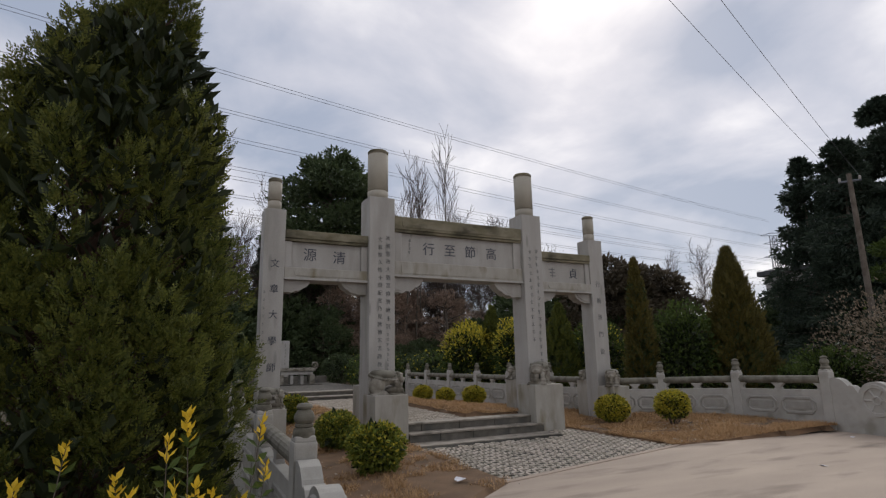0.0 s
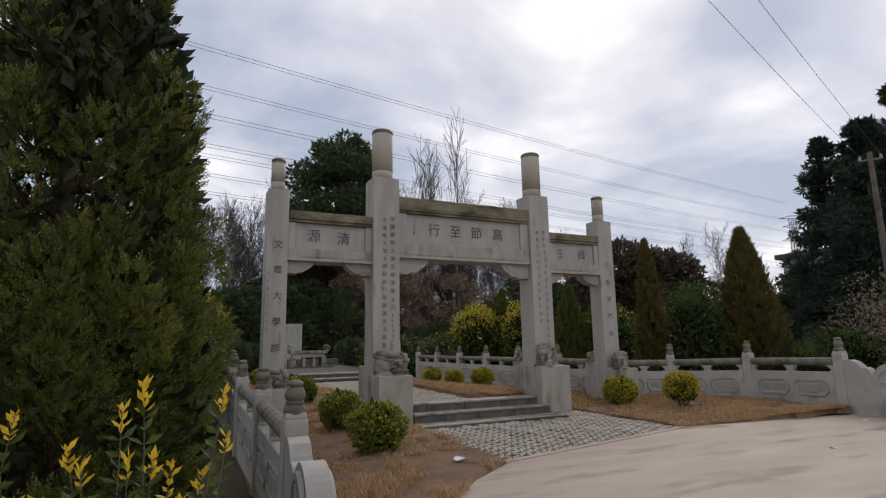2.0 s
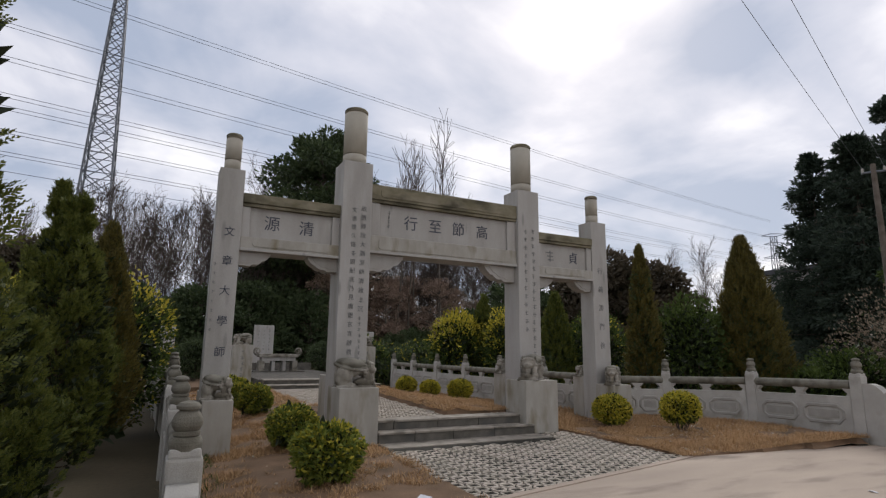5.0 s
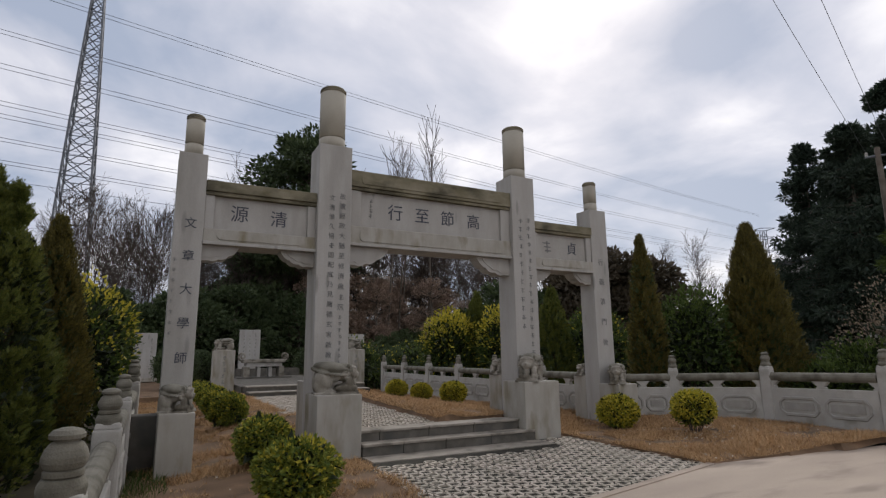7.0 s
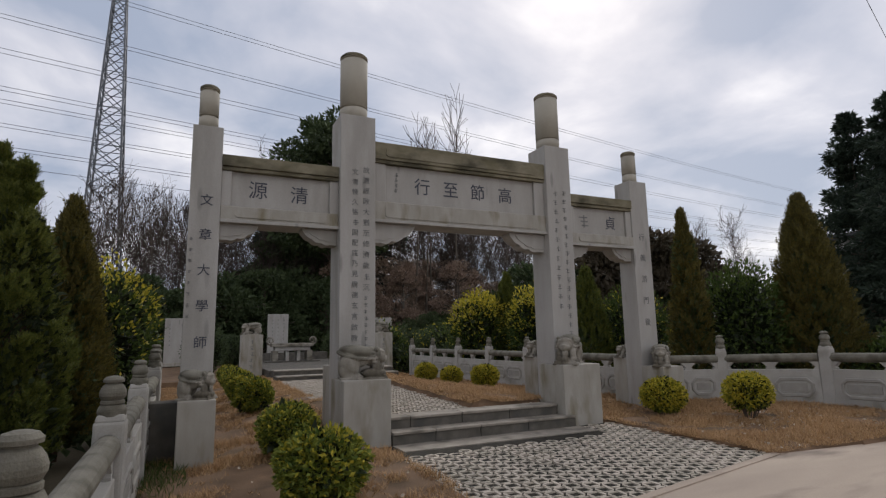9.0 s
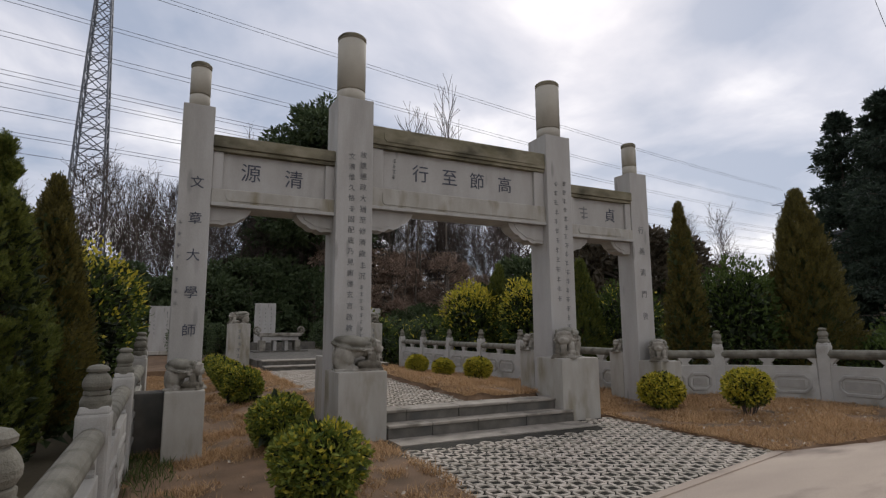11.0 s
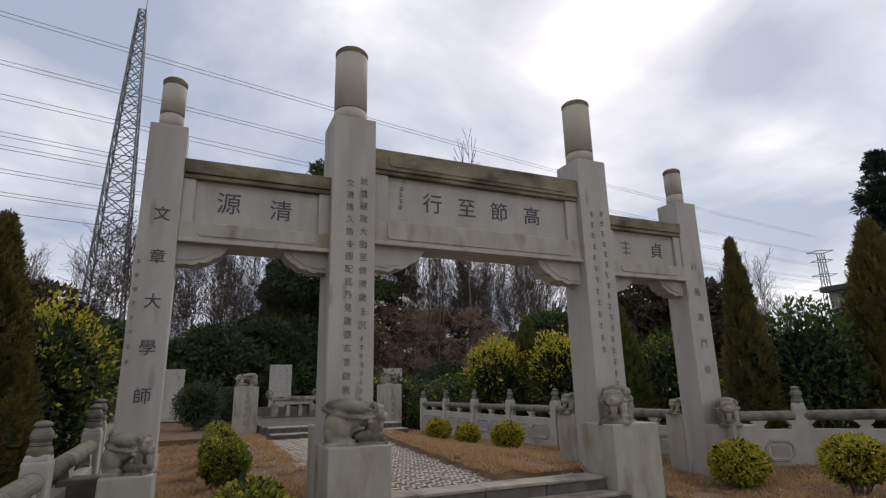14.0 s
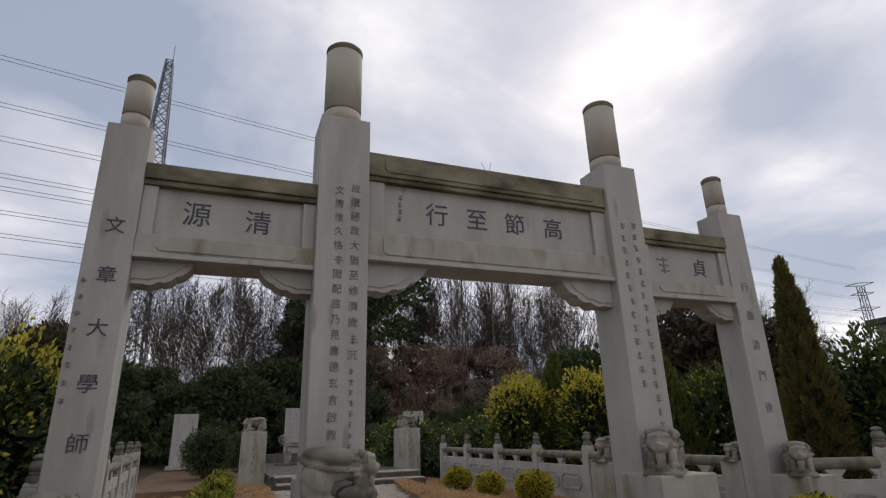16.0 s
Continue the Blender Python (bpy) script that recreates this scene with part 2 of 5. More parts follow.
L_RUST = leaf_mat("rusty dry leaf", (0.17, 0.115, 0.085), (0.38, 0.275, 0.205), 0.4)
L_BROWN = leaf_mat("dark brown old leaf", (0.05, 0.042, 0.028), (0.115, 0.09, 0.058), 0.4)
L_DRY = leaf_mat("pinkish dry leaf", (0.11, 0.087, 0.06), (0.28, 0.222, 0.16), 0.4)
L_TWIG = mat("bare grey twig", (0.06, 0.046, 0.038), (0.115, 0.09, 0.075), 2.0, 0.9, 0.0, island=0.3)


# ---- geometry helpers ----
def link_mesh(name, me, material=None, parent=None, label=""):
    if material and not me.materials:
        me.materials.append(material)
    ob = new(name, me)
    if parent:
        ob.parent = parent
    if label:
        ob["label"] = label
    return ob


def part(name, bm, material, parent=None, label="", smooth=False):
    me = bpy.data.meshes.new(name)
    bm.normal_update()
    bm.to_mesh(me)
    bm.free()
    if smooth:
        me.polygons.foreach_set("use_smooth", [True] * len(me.polygons))
    return link_mesh(name, me, material, parent, label)


def np_mesh(name, verts, faces, material=None, parent=None, label=""):
    """One mesh from arrays; all faces have the same number of corners."""
    verts, faces = np.asarray(verts, dtype=np.float32), np.asarray(faces, dtype=np.int32)
    me = bpy.data.meshes.new(name)
    me.vertices.add(len(verts))
    me.vertices.foreach_set("co", verts.ravel())
    k = faces.shape[1]
    me.loops.add(faces.size)
    me.loops.foreach_set("vertex_index", faces.ravel())
    me.polygons.add(len(faces))
    me.polygons.foreach_set("loop_start", np.arange(0, faces.size, k, dtype=np.int32))
    me.polygons.foreach_set("use_smooth", [False] * len(faces))
    me.update(calc_edges=True)
    me.validate()
    return link_mesh(name, me, material, parent, label)


def empty(name, x, y, z, label, category, group="", rz=0.0):
    ob = new(name)
    ob.empty_display_size = 0.1
    ob.matrix_world = pose(x, y, z, 0, 0, rz)
    return tagged(ob, label, category, group)


def box(bm, x0, y0, z0, x1, y1, z1, bevel=0.0, taper=0.0):
    """A block; taper draws in its top on all sides by that much."""
    made = bmesh.ops.create_cube(bm, size=1.0)["verts"]
    for v in made:
        tx = taper if v.co.z > 0 else 0.0
        v.co = Vector(((x0 + x1) / 2 + v.co.x * (x1 - x0 - 2 * tx), (y0 + y1) / 2 + v.co.y * (y1 - y0 - 2 * tx), (z0 + z1) / 2 + v.co.z * (z1 - z0)))
    if bevel:
        edges = {e for v in made for e in v.link_edges}
        bmesh.ops.bevel(bm, geom=list(edges), offset=bevel, segments=2, affect="EDGES", profile=0.6)
    return bm


def block(*a, **k):
    return box(bmesh.new(), *a, **k)


def lathe(profile, segments=24, x=0.0, y=0.0, bm=None):
    """A turned shape from (radius, height) pairs."""
    bm = bm or bmesh.new()
    rings = []
    for r, z in profile:
        rings.append([bm.verts.new((x + r * math.cos(2 * math.pi * i / segments), y + r * math.sin(2 * math.pi * i / segments), z)) for i in range(segments)])
    for a, b in zip(rings, rings[1:]):
        for i in range(segments):
            j = (i + 1) % segments
            bm.faces.new((a[i], a[j], b[j], b[i]))
    bm.faces.new(list(reversed(rings[0])))
    bm.faces.new(rings[-1])
    return bm


def extrude_outline(points, axis, a, b, bm=None):
    """A flat outline (pairs) given thickness from a to b along x or y."""
    bm = bm or bmesh.new()

    def put(p, d):
        return (d, p[0], p[1]) if axis == "x" else (p[0], d, p[1]) if axis == "y" else (p[0], p[1], d)
    front = [bm.verts.new(put(p, a)) for p in points]
    back = [bm.verts.new(put(p, b)) for p in points]
    n = len(points)
    bm.faces.new(front)
    bm.faces.new(list(reversed(back)))
    for i in range(n):
        bm.faces.new((front[i], back[i], back[(i + 1) % n], front[(i + 1) % n]))
    bmesh.ops.recalc_face_normals(bm, faces=bm.faces)
    return bm


def tube(bm, p, q, r0, r1, sides=6):
    p, q = Vector(p), Vector(q)
    turn = (q - p).to_track_quat("Z", "Y").to_matrix()
    ends = []
    for c, r in ((p, r0), (q, r1)):
        ends.append([bm.verts.new(c + turn @ Vector((r * math.cos(2 * math.pi * i / sides), r * math.sin(2 * math.pi * i / sides), 0))) for i in range(sides)])
    for i in range(sides):
        j = (i + 1) % sides
        bm.faces.new((ends[0][i], ends[0][j], ends[1][j], ends[1][i]))
    bm.faces.new(ends[1])
    bm.faces.new(list(reversed(ends[0])))
    return bm


def pipe_np(points, radii, sides=6):
    """Arrays for one unbroken pipe through the points."""
    p = np.asarray(points, dtype=float)
    d = np.gradient(p, axis=0)
    d /= np.linalg.norm(d, axis=1)[:, None]
    ref = np.where(np.abs(d[:, 2:3]) > 0.9, np.array([[1.0, 0, 0]]), np.array([[0, 0, 1.0]]))
    u = np.cross(d, ref)
    u /= np.linalg.norm(u, axis=1)[:, None]
    w = np.cross(d, u)
    ang = 2 * np.pi * np.arange(sides) / sides
    r = np.broadcast_to(np.asarray(radii, dtype=float), (len(p),))
    v = p[:, None, :] + (np.cos(ang)[None, :, None] * u[:, None, :] + np.sin(ang)[None, :, None] * w[:, None, :]) * r[:, None, None]
    base = (np.arange(len(p) - 1) * sides)[:, None]
    i = np.arange(sides)
    j = (i + 1) % sides
    return v.reshape(-1, 3), np.stack((base + i, base + j, base + sides + j, base + sides + i), axis=-1).reshape(-1, 4)


def tubes_np(segs, sides=4):
    """Arrays for many tapered tubes: rows of p, q, r0, r1."""
    segs = np.asarray(segs, dtype=float)
    p, q, r0, r1 = segs[:, 0:3], segs[:, 3:6], segs[:, 6], segs[:, 7]
    d = q - p
    d /= np.linalg.norm(d, axis=1)[:, None] + 1e-9
    ref = np.where(np.abs(d[:, 2:3]) > 0.9, np.array([[1.0, 0, 0]]), np.array([[0, 0, 1.0]]))
    u = np.cross(d, ref)
    u /= np.linalg.norm(u, axis=1)[:, None]
    w = np.cross(d, u)
    ang = 2 * np.pi * np.arange(sides) / sides
    ring = np.cos(ang)[None, :, None] * u[:, None, :] + np.sin(ang)[None, :, None] * w[:, None, :]
    v = np.concatenate((p[:, None, :] + ring * r0[:, None, None], q[:, None, :] + ring * r1[:, None, None]), axis=1)
    n = len(segs)
    base = (np.arange(n) * 2 * sides)[:, None]
    i = np.arange(sides)
    j = (i + 1) % sides
    f = np.stack((base + i, base + j, base + sides + j, base + sides + i), axis=-1)
    return v.reshape(-1, 3), f.reshape(-1, 4)


def leaves_np(rng, pos, out_dir, length, width, spread=0.7, droop=0.0, fold=0.18):
    """Pointed leaves (two triangles each, folded on the midrib) at the given places, pointing more or less outwards."""
    n = len(pos)
    d = out_dir + rng.normal(0, spread, (n, 3))
    d[:, 2] -= droop
    d /= np.linalg.norm(d, axis=1)[:, None] + 1e-9
    s = np.cross(d, rng.normal(0, 1, (n, 3)))
    s /= np.linalg.norm(s, axis=1)[:, None] + 1e-9
    nrm = np.cross(d, s)
    ln = length * rng.uniform(0.6, 1.3, (n, 1))
    wd = width * rng.uniform(0.7, 1.3, (n, 1))
    a, c = pos, pos + d * ln
    m = pos + d * ln * 0.5 + nrm * wd * fold
    b, e = m + s * wd * 0.5, m - s * wd * 0.5
    v = np.stack((a, b, c, e), axis=1).reshape(-1, 3)
    k = (np.arange(n) * 4)[:, None]
    f = np.concatenate((k + np.array([[0, 1, 2]]), k + np.array([[0, 2, 3]])), axis=0)
    return v, f


def unit_rand(rng, n):
    v = rng.normal(0, 1, (n, 3))
    return v / np.linalg.norm(v, axis=1)[:, None]


# ---- ground and paving ----
def ground_z(x, y):
    """Height of the lawn: level forecourt, rising gently behind the gate, a little lower along the left balustrade."""
    away = min(1.0, max(0.0, max(x - 7.0, 3.9 - x) / 1.5))
    rise = 0.30 * min(1.0, max(0.0, (y - 9.6) / 1.6)) * (1 - 0.8 * away)
    side = -0.10 * min(1.0, max(0.0, (3.2 - x) / 1.6)) * (1 - min(1.0, max(0.0, (y - 9.6) / 3)))
    east = 0.08 * min(1.0, max(0.0, (x - 8.6) / 1.8)) * (1.0 if y < 9.75 else 0.0)
    return rise + side + east - 0.022 * max(0.0, y - 10.5)


def inside(px, py, poly):
    r = np.zeros(len(px), dtype=bool)
    j = len(poly) - 1
    for i in range(len(poly)):
        (xi, yi), (xj, yj) = poly[i], poly[j]
        r ^= ((yi > py) != (yj > py)) & (px < (xj - xi) * (py - yi) / (yj - yi + 1e-12) + xi)
        j = i
    return r


def lawn(name, poly, label, density, lift=0.03, blade=0.055, rough=0.02, seed=1, berm=None, base=None, bald=-0.42):
    """A sheet of earth on a fine grid inside the outline, with dead blades standing on it."""
    rng = np.random.default_rng(seed)
    xs, ys = [p[0] for p in poly], [p[1] for p in poly]
    step = 0.12
    gx, gy = np.arange(min(xs), max(xs) + step, step), np.arange(min(ys), max(ys) + step, step)

    def h(x, y):
        b = 0.0
        if berm is not None:
            b = 0.09 * math.exp(-((x - float(np.interp(y, *berm))) / 0.16) ** 2) * (0.8 + 0.5 * noise.noise(Vector((x * 3, y * 2.2, 7))))
        return (base or ground_z)(x, y) + lift + b + rough * noise.noise(Vector((x * 1.7, y * 1.7, seed)))
    cx, cy = np.meshgrid((gx[:-1] + gx[1:]) / 2, (gy[:-1] + gy[1:]) / 2, indexing="ij")
    ok = inside(cx.ravel(), cy.ravel(), poly).reshape(cx.shape)
    index, verts, faces = {}, [], []
    for i, j in zip(*np.nonzero(ok)):
        quad = []
        for a, b in ((i, j), (i + 1, j), (i + 1, j + 1), (i, j + 1)):
            if (a, b) not in index:
                index[(a, b)] = len(verts)
                x, y = float(gx[a]), float(gy[b])
                jx, jy = x + 0.03 * noise.noise(Vector((x * 5, y * 5, 3))), y + 0.03 * noise.noise(Vector((x * 5, y * 5, 9)))
                verts.append((jx, jy, h(x, y)))
            quad.append(index[(a, b)])
        faces.append(quad)
    uses = {}
    for q in faces:
        for k in q:
            uses[k] = uses.get(k, 0) + 1
    verts = [(a, b, c - (0.09 if uses[k] < 4 else 0.0)) for k, (a, b, c) in enumerate(verts)]
    sheet = tagged(np_mesh(name, verts, faces, M_EARTH), label, "lawn", kind="structure")
    area = len(faces) * step * step
    n = int(area * density * 1.6)
    px, py = rng.uniform(min(xs), max(xs), n * 3), rng.uniform(min(ys), max(ys), n * 3)
    keep = inside(px, py, poly)
    px, py = px[keep][:n], py[keep][:n]
    patch = np.array([noise.noise(Vector((x * 1.3, y * 1.3, 5.0))) + 0.6 * noise.noise(Vector((x * 4, y * 4, 2.0))) for x, y in zip(px, py)])
    keep = patch > bald + rng.uniform(-0.25, 0.1, len(patch))
    px, py, patch = px[keep], py[keep], patch[keep]
    pz = np.array([h(x, y) for x, y in zip(px, py)])
    n = len(px)
    ang = rng.uniform(0, 2 * np.pi, n)
    lean = rng.uniform(0.3, 2.4, n)
    ln = blade * rng.uniform(0.4, 1.7, n) * (1 + 0.9 * np.maximum(patch, -0.4))
    d = np.stack((np.cos(ang) * lean, np.sin(ang) * lean, np.ones(n)), axis=1)
    d /= np.linalg.norm(d, axis=1)[:, None]
    s = np.stack((-np.sin(ang), np.cos(ang), np.zeros(n)), axis=1) * rng.uniform(0.002, 0.006, (n, 1))
    p = np.stack((px, py, pz - 0.004), axis=1)
    v = np.stack((p - s, p + s, p + d * ln[:, None]), axis=1).reshape(-1, 3)
    f = np.arange(3 * n).reshape(-1, 3)
    tagged(np_mesh("dead_grass", v, f, L_GRASS), "short brown winter grass covering the lawn", "grass", kind="stuff")
    return sheet


def grid_sheet(name, x0, y0, x1, y1, step, zf, material):
    nx, ny = int(round((x1 - x0) / step)) + 1, int(round((y1 - y0) / step)) + 1
    v = [(x0 + i * step, y0 + j * step, zf(x0 + i * step, y0 + j * step)) for i in range(nx) for j in range(ny)]
    f = [(i * ny + j, (i + 1) * ny + j, (i + 1) * ny + j + 1, i * ny + j + 1) for i in range(nx - 1) for j in range(ny - 1)]
    return np_mesh(name, v, f, material)


def field_z(x, y):
    """Low round the court, swelling into a wooded bank behind it."""
    far = max(0.0, y - 30) / 40
    return -0.22 + 5.0 * min(1.0, far) ** 1.3 + (0.3 * noise.noise(Vector((x * 0.06, y * 0.06, 1))) if y > 30 else 0.0)


big = bmesh.new()
for x0, y0, x1, y1 in ((-800, -800, 800, -60), (-800, 90, 800, 900), (-800, -60, -90, 90), (120, -60, 800, 90)):
    zs = 4.7 if y0 >= 90 else -0.22
    vs = [big.verts.new(p) for p in ((x0, y0, -0.22), (x1, y0, -0.22), (x1, y1, zs), (x0, y1, zs))]
    big.faces.new(vs)
far_ground = tagged(part("ground_far", big, M_FIELD), "brown winter fields reaching to the horizon", "ground", kind="structure")
field = tagged(grid_sheet("ground", -90, -60, 120, 90, 3.0, field_z, M_FIELD), "dark earth under shrubs and woods", "ground", kind="structure")

plaza = bmesh.new()
outline = [(-9, -14), (24, -14), (24, 5.6), (11.3, 5.75), (7.68, 6.18), (4.12, 5.42), (3.33, 4.83), (2.39, 3.86), (1.53, 2.54), (0.7, 1.25), (-1.2, 0.5), (-9, 0.2)]
extrude_outline(outline, "z", -0.16, 0.0, plaza)
tagged(part("pavement", plaza, M_CONC), "pale brown concrete forecourt with dark stains", "pavement", kind="structure")

def path_z(y):
    """The inner path falls gently away from the gate."""
    return 0.288 - 0.022 * max(0.0, y - 9.7)


# bed soil nearly black, so that the shallow paver holes read dark
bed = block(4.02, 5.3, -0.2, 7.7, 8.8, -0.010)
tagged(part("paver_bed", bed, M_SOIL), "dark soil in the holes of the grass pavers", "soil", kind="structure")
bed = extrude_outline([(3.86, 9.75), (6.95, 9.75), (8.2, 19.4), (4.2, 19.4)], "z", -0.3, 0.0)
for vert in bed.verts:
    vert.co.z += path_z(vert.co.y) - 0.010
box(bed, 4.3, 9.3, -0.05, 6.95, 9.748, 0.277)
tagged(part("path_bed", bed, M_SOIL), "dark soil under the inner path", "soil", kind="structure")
kerb = extrude_outline([(4.0, 5.34), (7.70, 6.13), (7.70, 6.22), (4.0, 5.43)], "z", -0.1, 0.012)
tagged(part("kerb", kerb, M_CONC), "thin concrete edge of the paver field", "kerb", kind="structure")

lawn("lawn_left", [(1.48, 2.6), (2.44, 3.85), (3.38, 4.81), (4.12, 5.38), (4.12, 8.5), (4.1, 8.78), (3.7, 8.78), (3.7, 10.2), (4.12, 10.2), (4.05, 13.0), (4.18, 16.3), (4.32, 19.2), (4.42, 22.2), (1.15, 22.2), (1.58, 10.8), (1.50, 9.0), (1.42, 5)], "brown dead lawn beside the stone gate", 2900, seed=2, bald=0.12)
lawn("lawn_right", [(7.60, 6.16), (9.5, 5.93), (11.25, 5.70), (11.45, 7.6), (10.9, 9.3), (9.7, 9.75), (7.72, 9.75), (7.68, 8.7)], "brown dead lawn in front of the balustrade", 3600, seed=3, bald=-0.22)
def inner_z(x, y):
    """Level with the inner path beside it, falling away to the balustrade."""
    away = min(1.0, max(0.0, (x - 7.0) / 1.5))
    return 0.29 * (1 - 0.8 * away) * (1.0 if x < 7.1 else min(1.0, max(0.0, (y - 9.6) / 1.0))) - 0.018 * max(0.0, y - 10.5)


lawn("lawn_inner", [(5.66, 9.3), (6.98, 9.3), (7.2, 9.75), (9.6, 9.75), (9.75, 24.4), (8.41, 24.4), (8.36, 19.45), (7.45, 19.3), (6.75, 16.3), (6.42, 14.5), (6.06, 12.3), (5.78, 10.4)], "brown dead lawn inside the court with a low bank", 3000, seed=4, berm=((9.3, 10.4, 12.3, 14.5, 16.3, 19.3), (5.92, 6.02, 6.3, 6.66, 6.98, 7.68)), lift=0.05, base=inner_z)

# steps up into the gate
def course(name, x0, x1, y0, y1, z0, z1, joints, label):
    whole = empty(name, (x0 + x1) / 2, y0, z0, label, "step")
    tagged(whole, kind="structure")
    cuts = [x0, *joints, x1]
    ox, oz = (x0 + x1) / 2, z0
    for a, b in zip(cuts, cuts[1:]):
        lift = random.uniform(0, 0.006)
        # riser darker than its tread: the front's shade is put into the colour
        part("riser", block(a + 0.004 - ox, 0.012, 0, b - 0.004 - ox, y1 - y0, z1 - z0 - 0.03, bevel=0.008), M_STEP, whole, "stained stone riser, darkened for its shade")
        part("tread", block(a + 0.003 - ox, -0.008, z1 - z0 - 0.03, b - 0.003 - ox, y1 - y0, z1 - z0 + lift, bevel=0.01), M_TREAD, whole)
    return whole


course("step_lower", 4.27, 7.06, 8.70, 8.97, -0.05, 0.15, (4.85, 5.5, 6.25), "worn grey stone step at the gate")
course("step_upper", 4.27, 6.98, 8.94, 9.27, 0.0, 0.295, (4.6, 5.35, 6.1), "worn grey stone top step in the gateway")
tagged(part("threshold", block(4.27, 8.30, -0.1, 7.1, 8.71, 0.002), M_TREAD), "worn stone strip before the steps", "paving", kind="structure")

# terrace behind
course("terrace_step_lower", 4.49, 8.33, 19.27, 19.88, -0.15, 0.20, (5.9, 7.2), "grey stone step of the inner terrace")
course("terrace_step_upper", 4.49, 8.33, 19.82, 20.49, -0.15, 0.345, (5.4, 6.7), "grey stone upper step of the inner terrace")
tagged(part("terrace", block(4.43, 20.49, -0.2, 8.39, 34.2, 0.32, bevel=0.01), M_STEP), "worn grey stone terrace of the memorial", "terrace", kind="structure")
tagged(part("court_floor", block(0.64, 22.1, -0.3, 4.428, 36, 0.0), M_EARTH), "brown earth beside the terrace", "ground", kind="structure")
tagged(part("court_floor_right", block(8.395, 24.3, -0.3, 14.8, 36, 0.08), M_EARTH), "brown earth beside the terrace", "ground", kind="structure")


# ---- writing ----
def writing(text, x, y, z, size, parent, name="character", ink=None):
    """Carved characters on a face that looks towards -y, centred on x, z."""
    cu = bpy.data.curves.new("text", "FONT")
    cu.body, cu.size, cu.extrude, cu.offset = text, size, 0.004, size * 0.001
    cu.align_x, cu.align_y = "CENTER", "CENTER"
    tmp = bpy.data.objects.new("text", cu)
    scene.collection.objects.link(tmp)
    me = bpy.data.meshes.new_from_object(tmp.evaluated_get(bpy.context.evaluated_depsgraph_get()))
    bpy.data.objects.remove(tmp)
    me.materials.clear()
    ob = link_mesh(name, me, ink or M_INK, parent)
    ob.matrix_basis = pose(x, y, z, 90, 0, 0)
    return ob


def strokes(x, y, z, size, parent, seed):
    """A character too worn to read: short bars."""
    rng = random.Random(seed)
    s, w = size * rng.uniform(-0.12, 0.12), size * 0.045
    right, left, zz = [(x + s + w, z - size * 0.42)], [(x + s - w, z - size * 0.42)], z - size * 0.42
    for k in range(3):
        zz = z + size * (-0.30 + 0.28 * k + rng.uniform(-0.05, 0.05))
        for side, rows in ((1, right), (-1, left)):
            e = size * rng.uniform(0.12, 0.42)
            rows += [(x + s + side * w, zz), (x + s + side * (w + e), zz + 0.02 * size), (x + s + side * (w + e), zz + 0.10 * size), (x + s + side * w, zz + 0.09 * size)]
    right.append((x + s + w, z + size * 0.44))
    left.append((x + s - w, z + size * 0.44))
    return part("worn_character", extrude_outline(right + left[::-1], "y", y - 0.004, y + 0.003), M_INK_FADED, parent)


# ---- the gate ----
gate = empty("memorial_gate", 5.73, 9.64, 0.0, "pale granite memorial gateway with four square pillars and inscribed lintels", "gateway")
GX, GY = 5.73, 9.64


def gpart(name, bm, material, parent=None, label="", smooth=False):
    bmesh.ops.translate(bm, verts=bm.verts, vec=(-GX, -GY, 0))
    return part(name, bm, material, parent or gate, label, smooth)


def pillar(x0, x1, y0, y1, top, col_r, col_top, label):
    cx, cy = (x0 + x1) / 2, (y0 + y1) / 2
    p = gpart("pillar", block(x0, y0, -0.1, x1, y1, top, bevel=0.012), M_STONE, label=label)
    r = col_r
    g = 0.018
    prof = [(r, top - 0.002), (r, top + 0.16), (r - g, top + 0.165), (r - g, top + 0.18), (r, top + 0.185), (r, col_top - 0.085), (r - g, col_top - 0.08), (r - g, col_top - 0.062), (r, col_top - 0.057), (r, col_top - 0.02), (r - 0.03, col_top)]
    c = gpart("column", lathe(prof, 32, cx, cy), M_COLUMN, p, "round weathered column head", smooth=False)
    for poly in c.data.polygons:
        poly.use_smooth = abs(poly.normal.z) < 0.3
    gpart("cap", lathe([(r + 0.004, col_top - 0.05), (r + 0.004, col_top - 0.02), (r - 0.02, col_top + 0.006)], 32, cx, cy), M_MOSSY, p, "dark mossy cap")
    return p


P = [pillar(1.88, 2.24, 9.43, 9.80, 4.025, 0.12, 4.62, "narrow outer granite pillar"),
     pillar(3.755, 4.262, 9.35, 9.86, 4.443, 0.2, 5.445, "tall inner granite pillar"),
     pillar(7.232, 7.726, 9.37, 9.86, 4.45, 0.2, 5.445, "tall inner granite pillar"),
     pillar(9.12, 9.53, 9.44, 9.82, 4.05, 0.128, 4.65, "narrow outer granite pillar")]


def bracket(x_in, x_out, z_top, z_bot, y0, y1):
    """A scalloped corner bracket from the pillar at x_in to its point at x_out."""
    w, h = x_out - x_in, z_top - z_bot
    pts = [(x_in, z_top), (x_out, z_top), (x_out - 0.03 * w, z_top - 0.18 * h)]
    lobes = [(0.97, 0.18, 0.72, 0.62), (0.72, 0.66, 0.45, 0.86), (0.45, 0.86, 0.20, 0.97)]
    for ax, az, bx, bz in lobes:
        for k in range(1, 7):
            t = k / 6
            s = math.sin(math.pi * t) * 0.10
            pts.append((x_in + w * (ax + (bx - ax) * t), z_top - h * (az + (bz - az) * t + s)))
    pts += [(x_in, z_bot + 0.0 * h)]
    return extrude_outline(pts, "y", y0, y1)


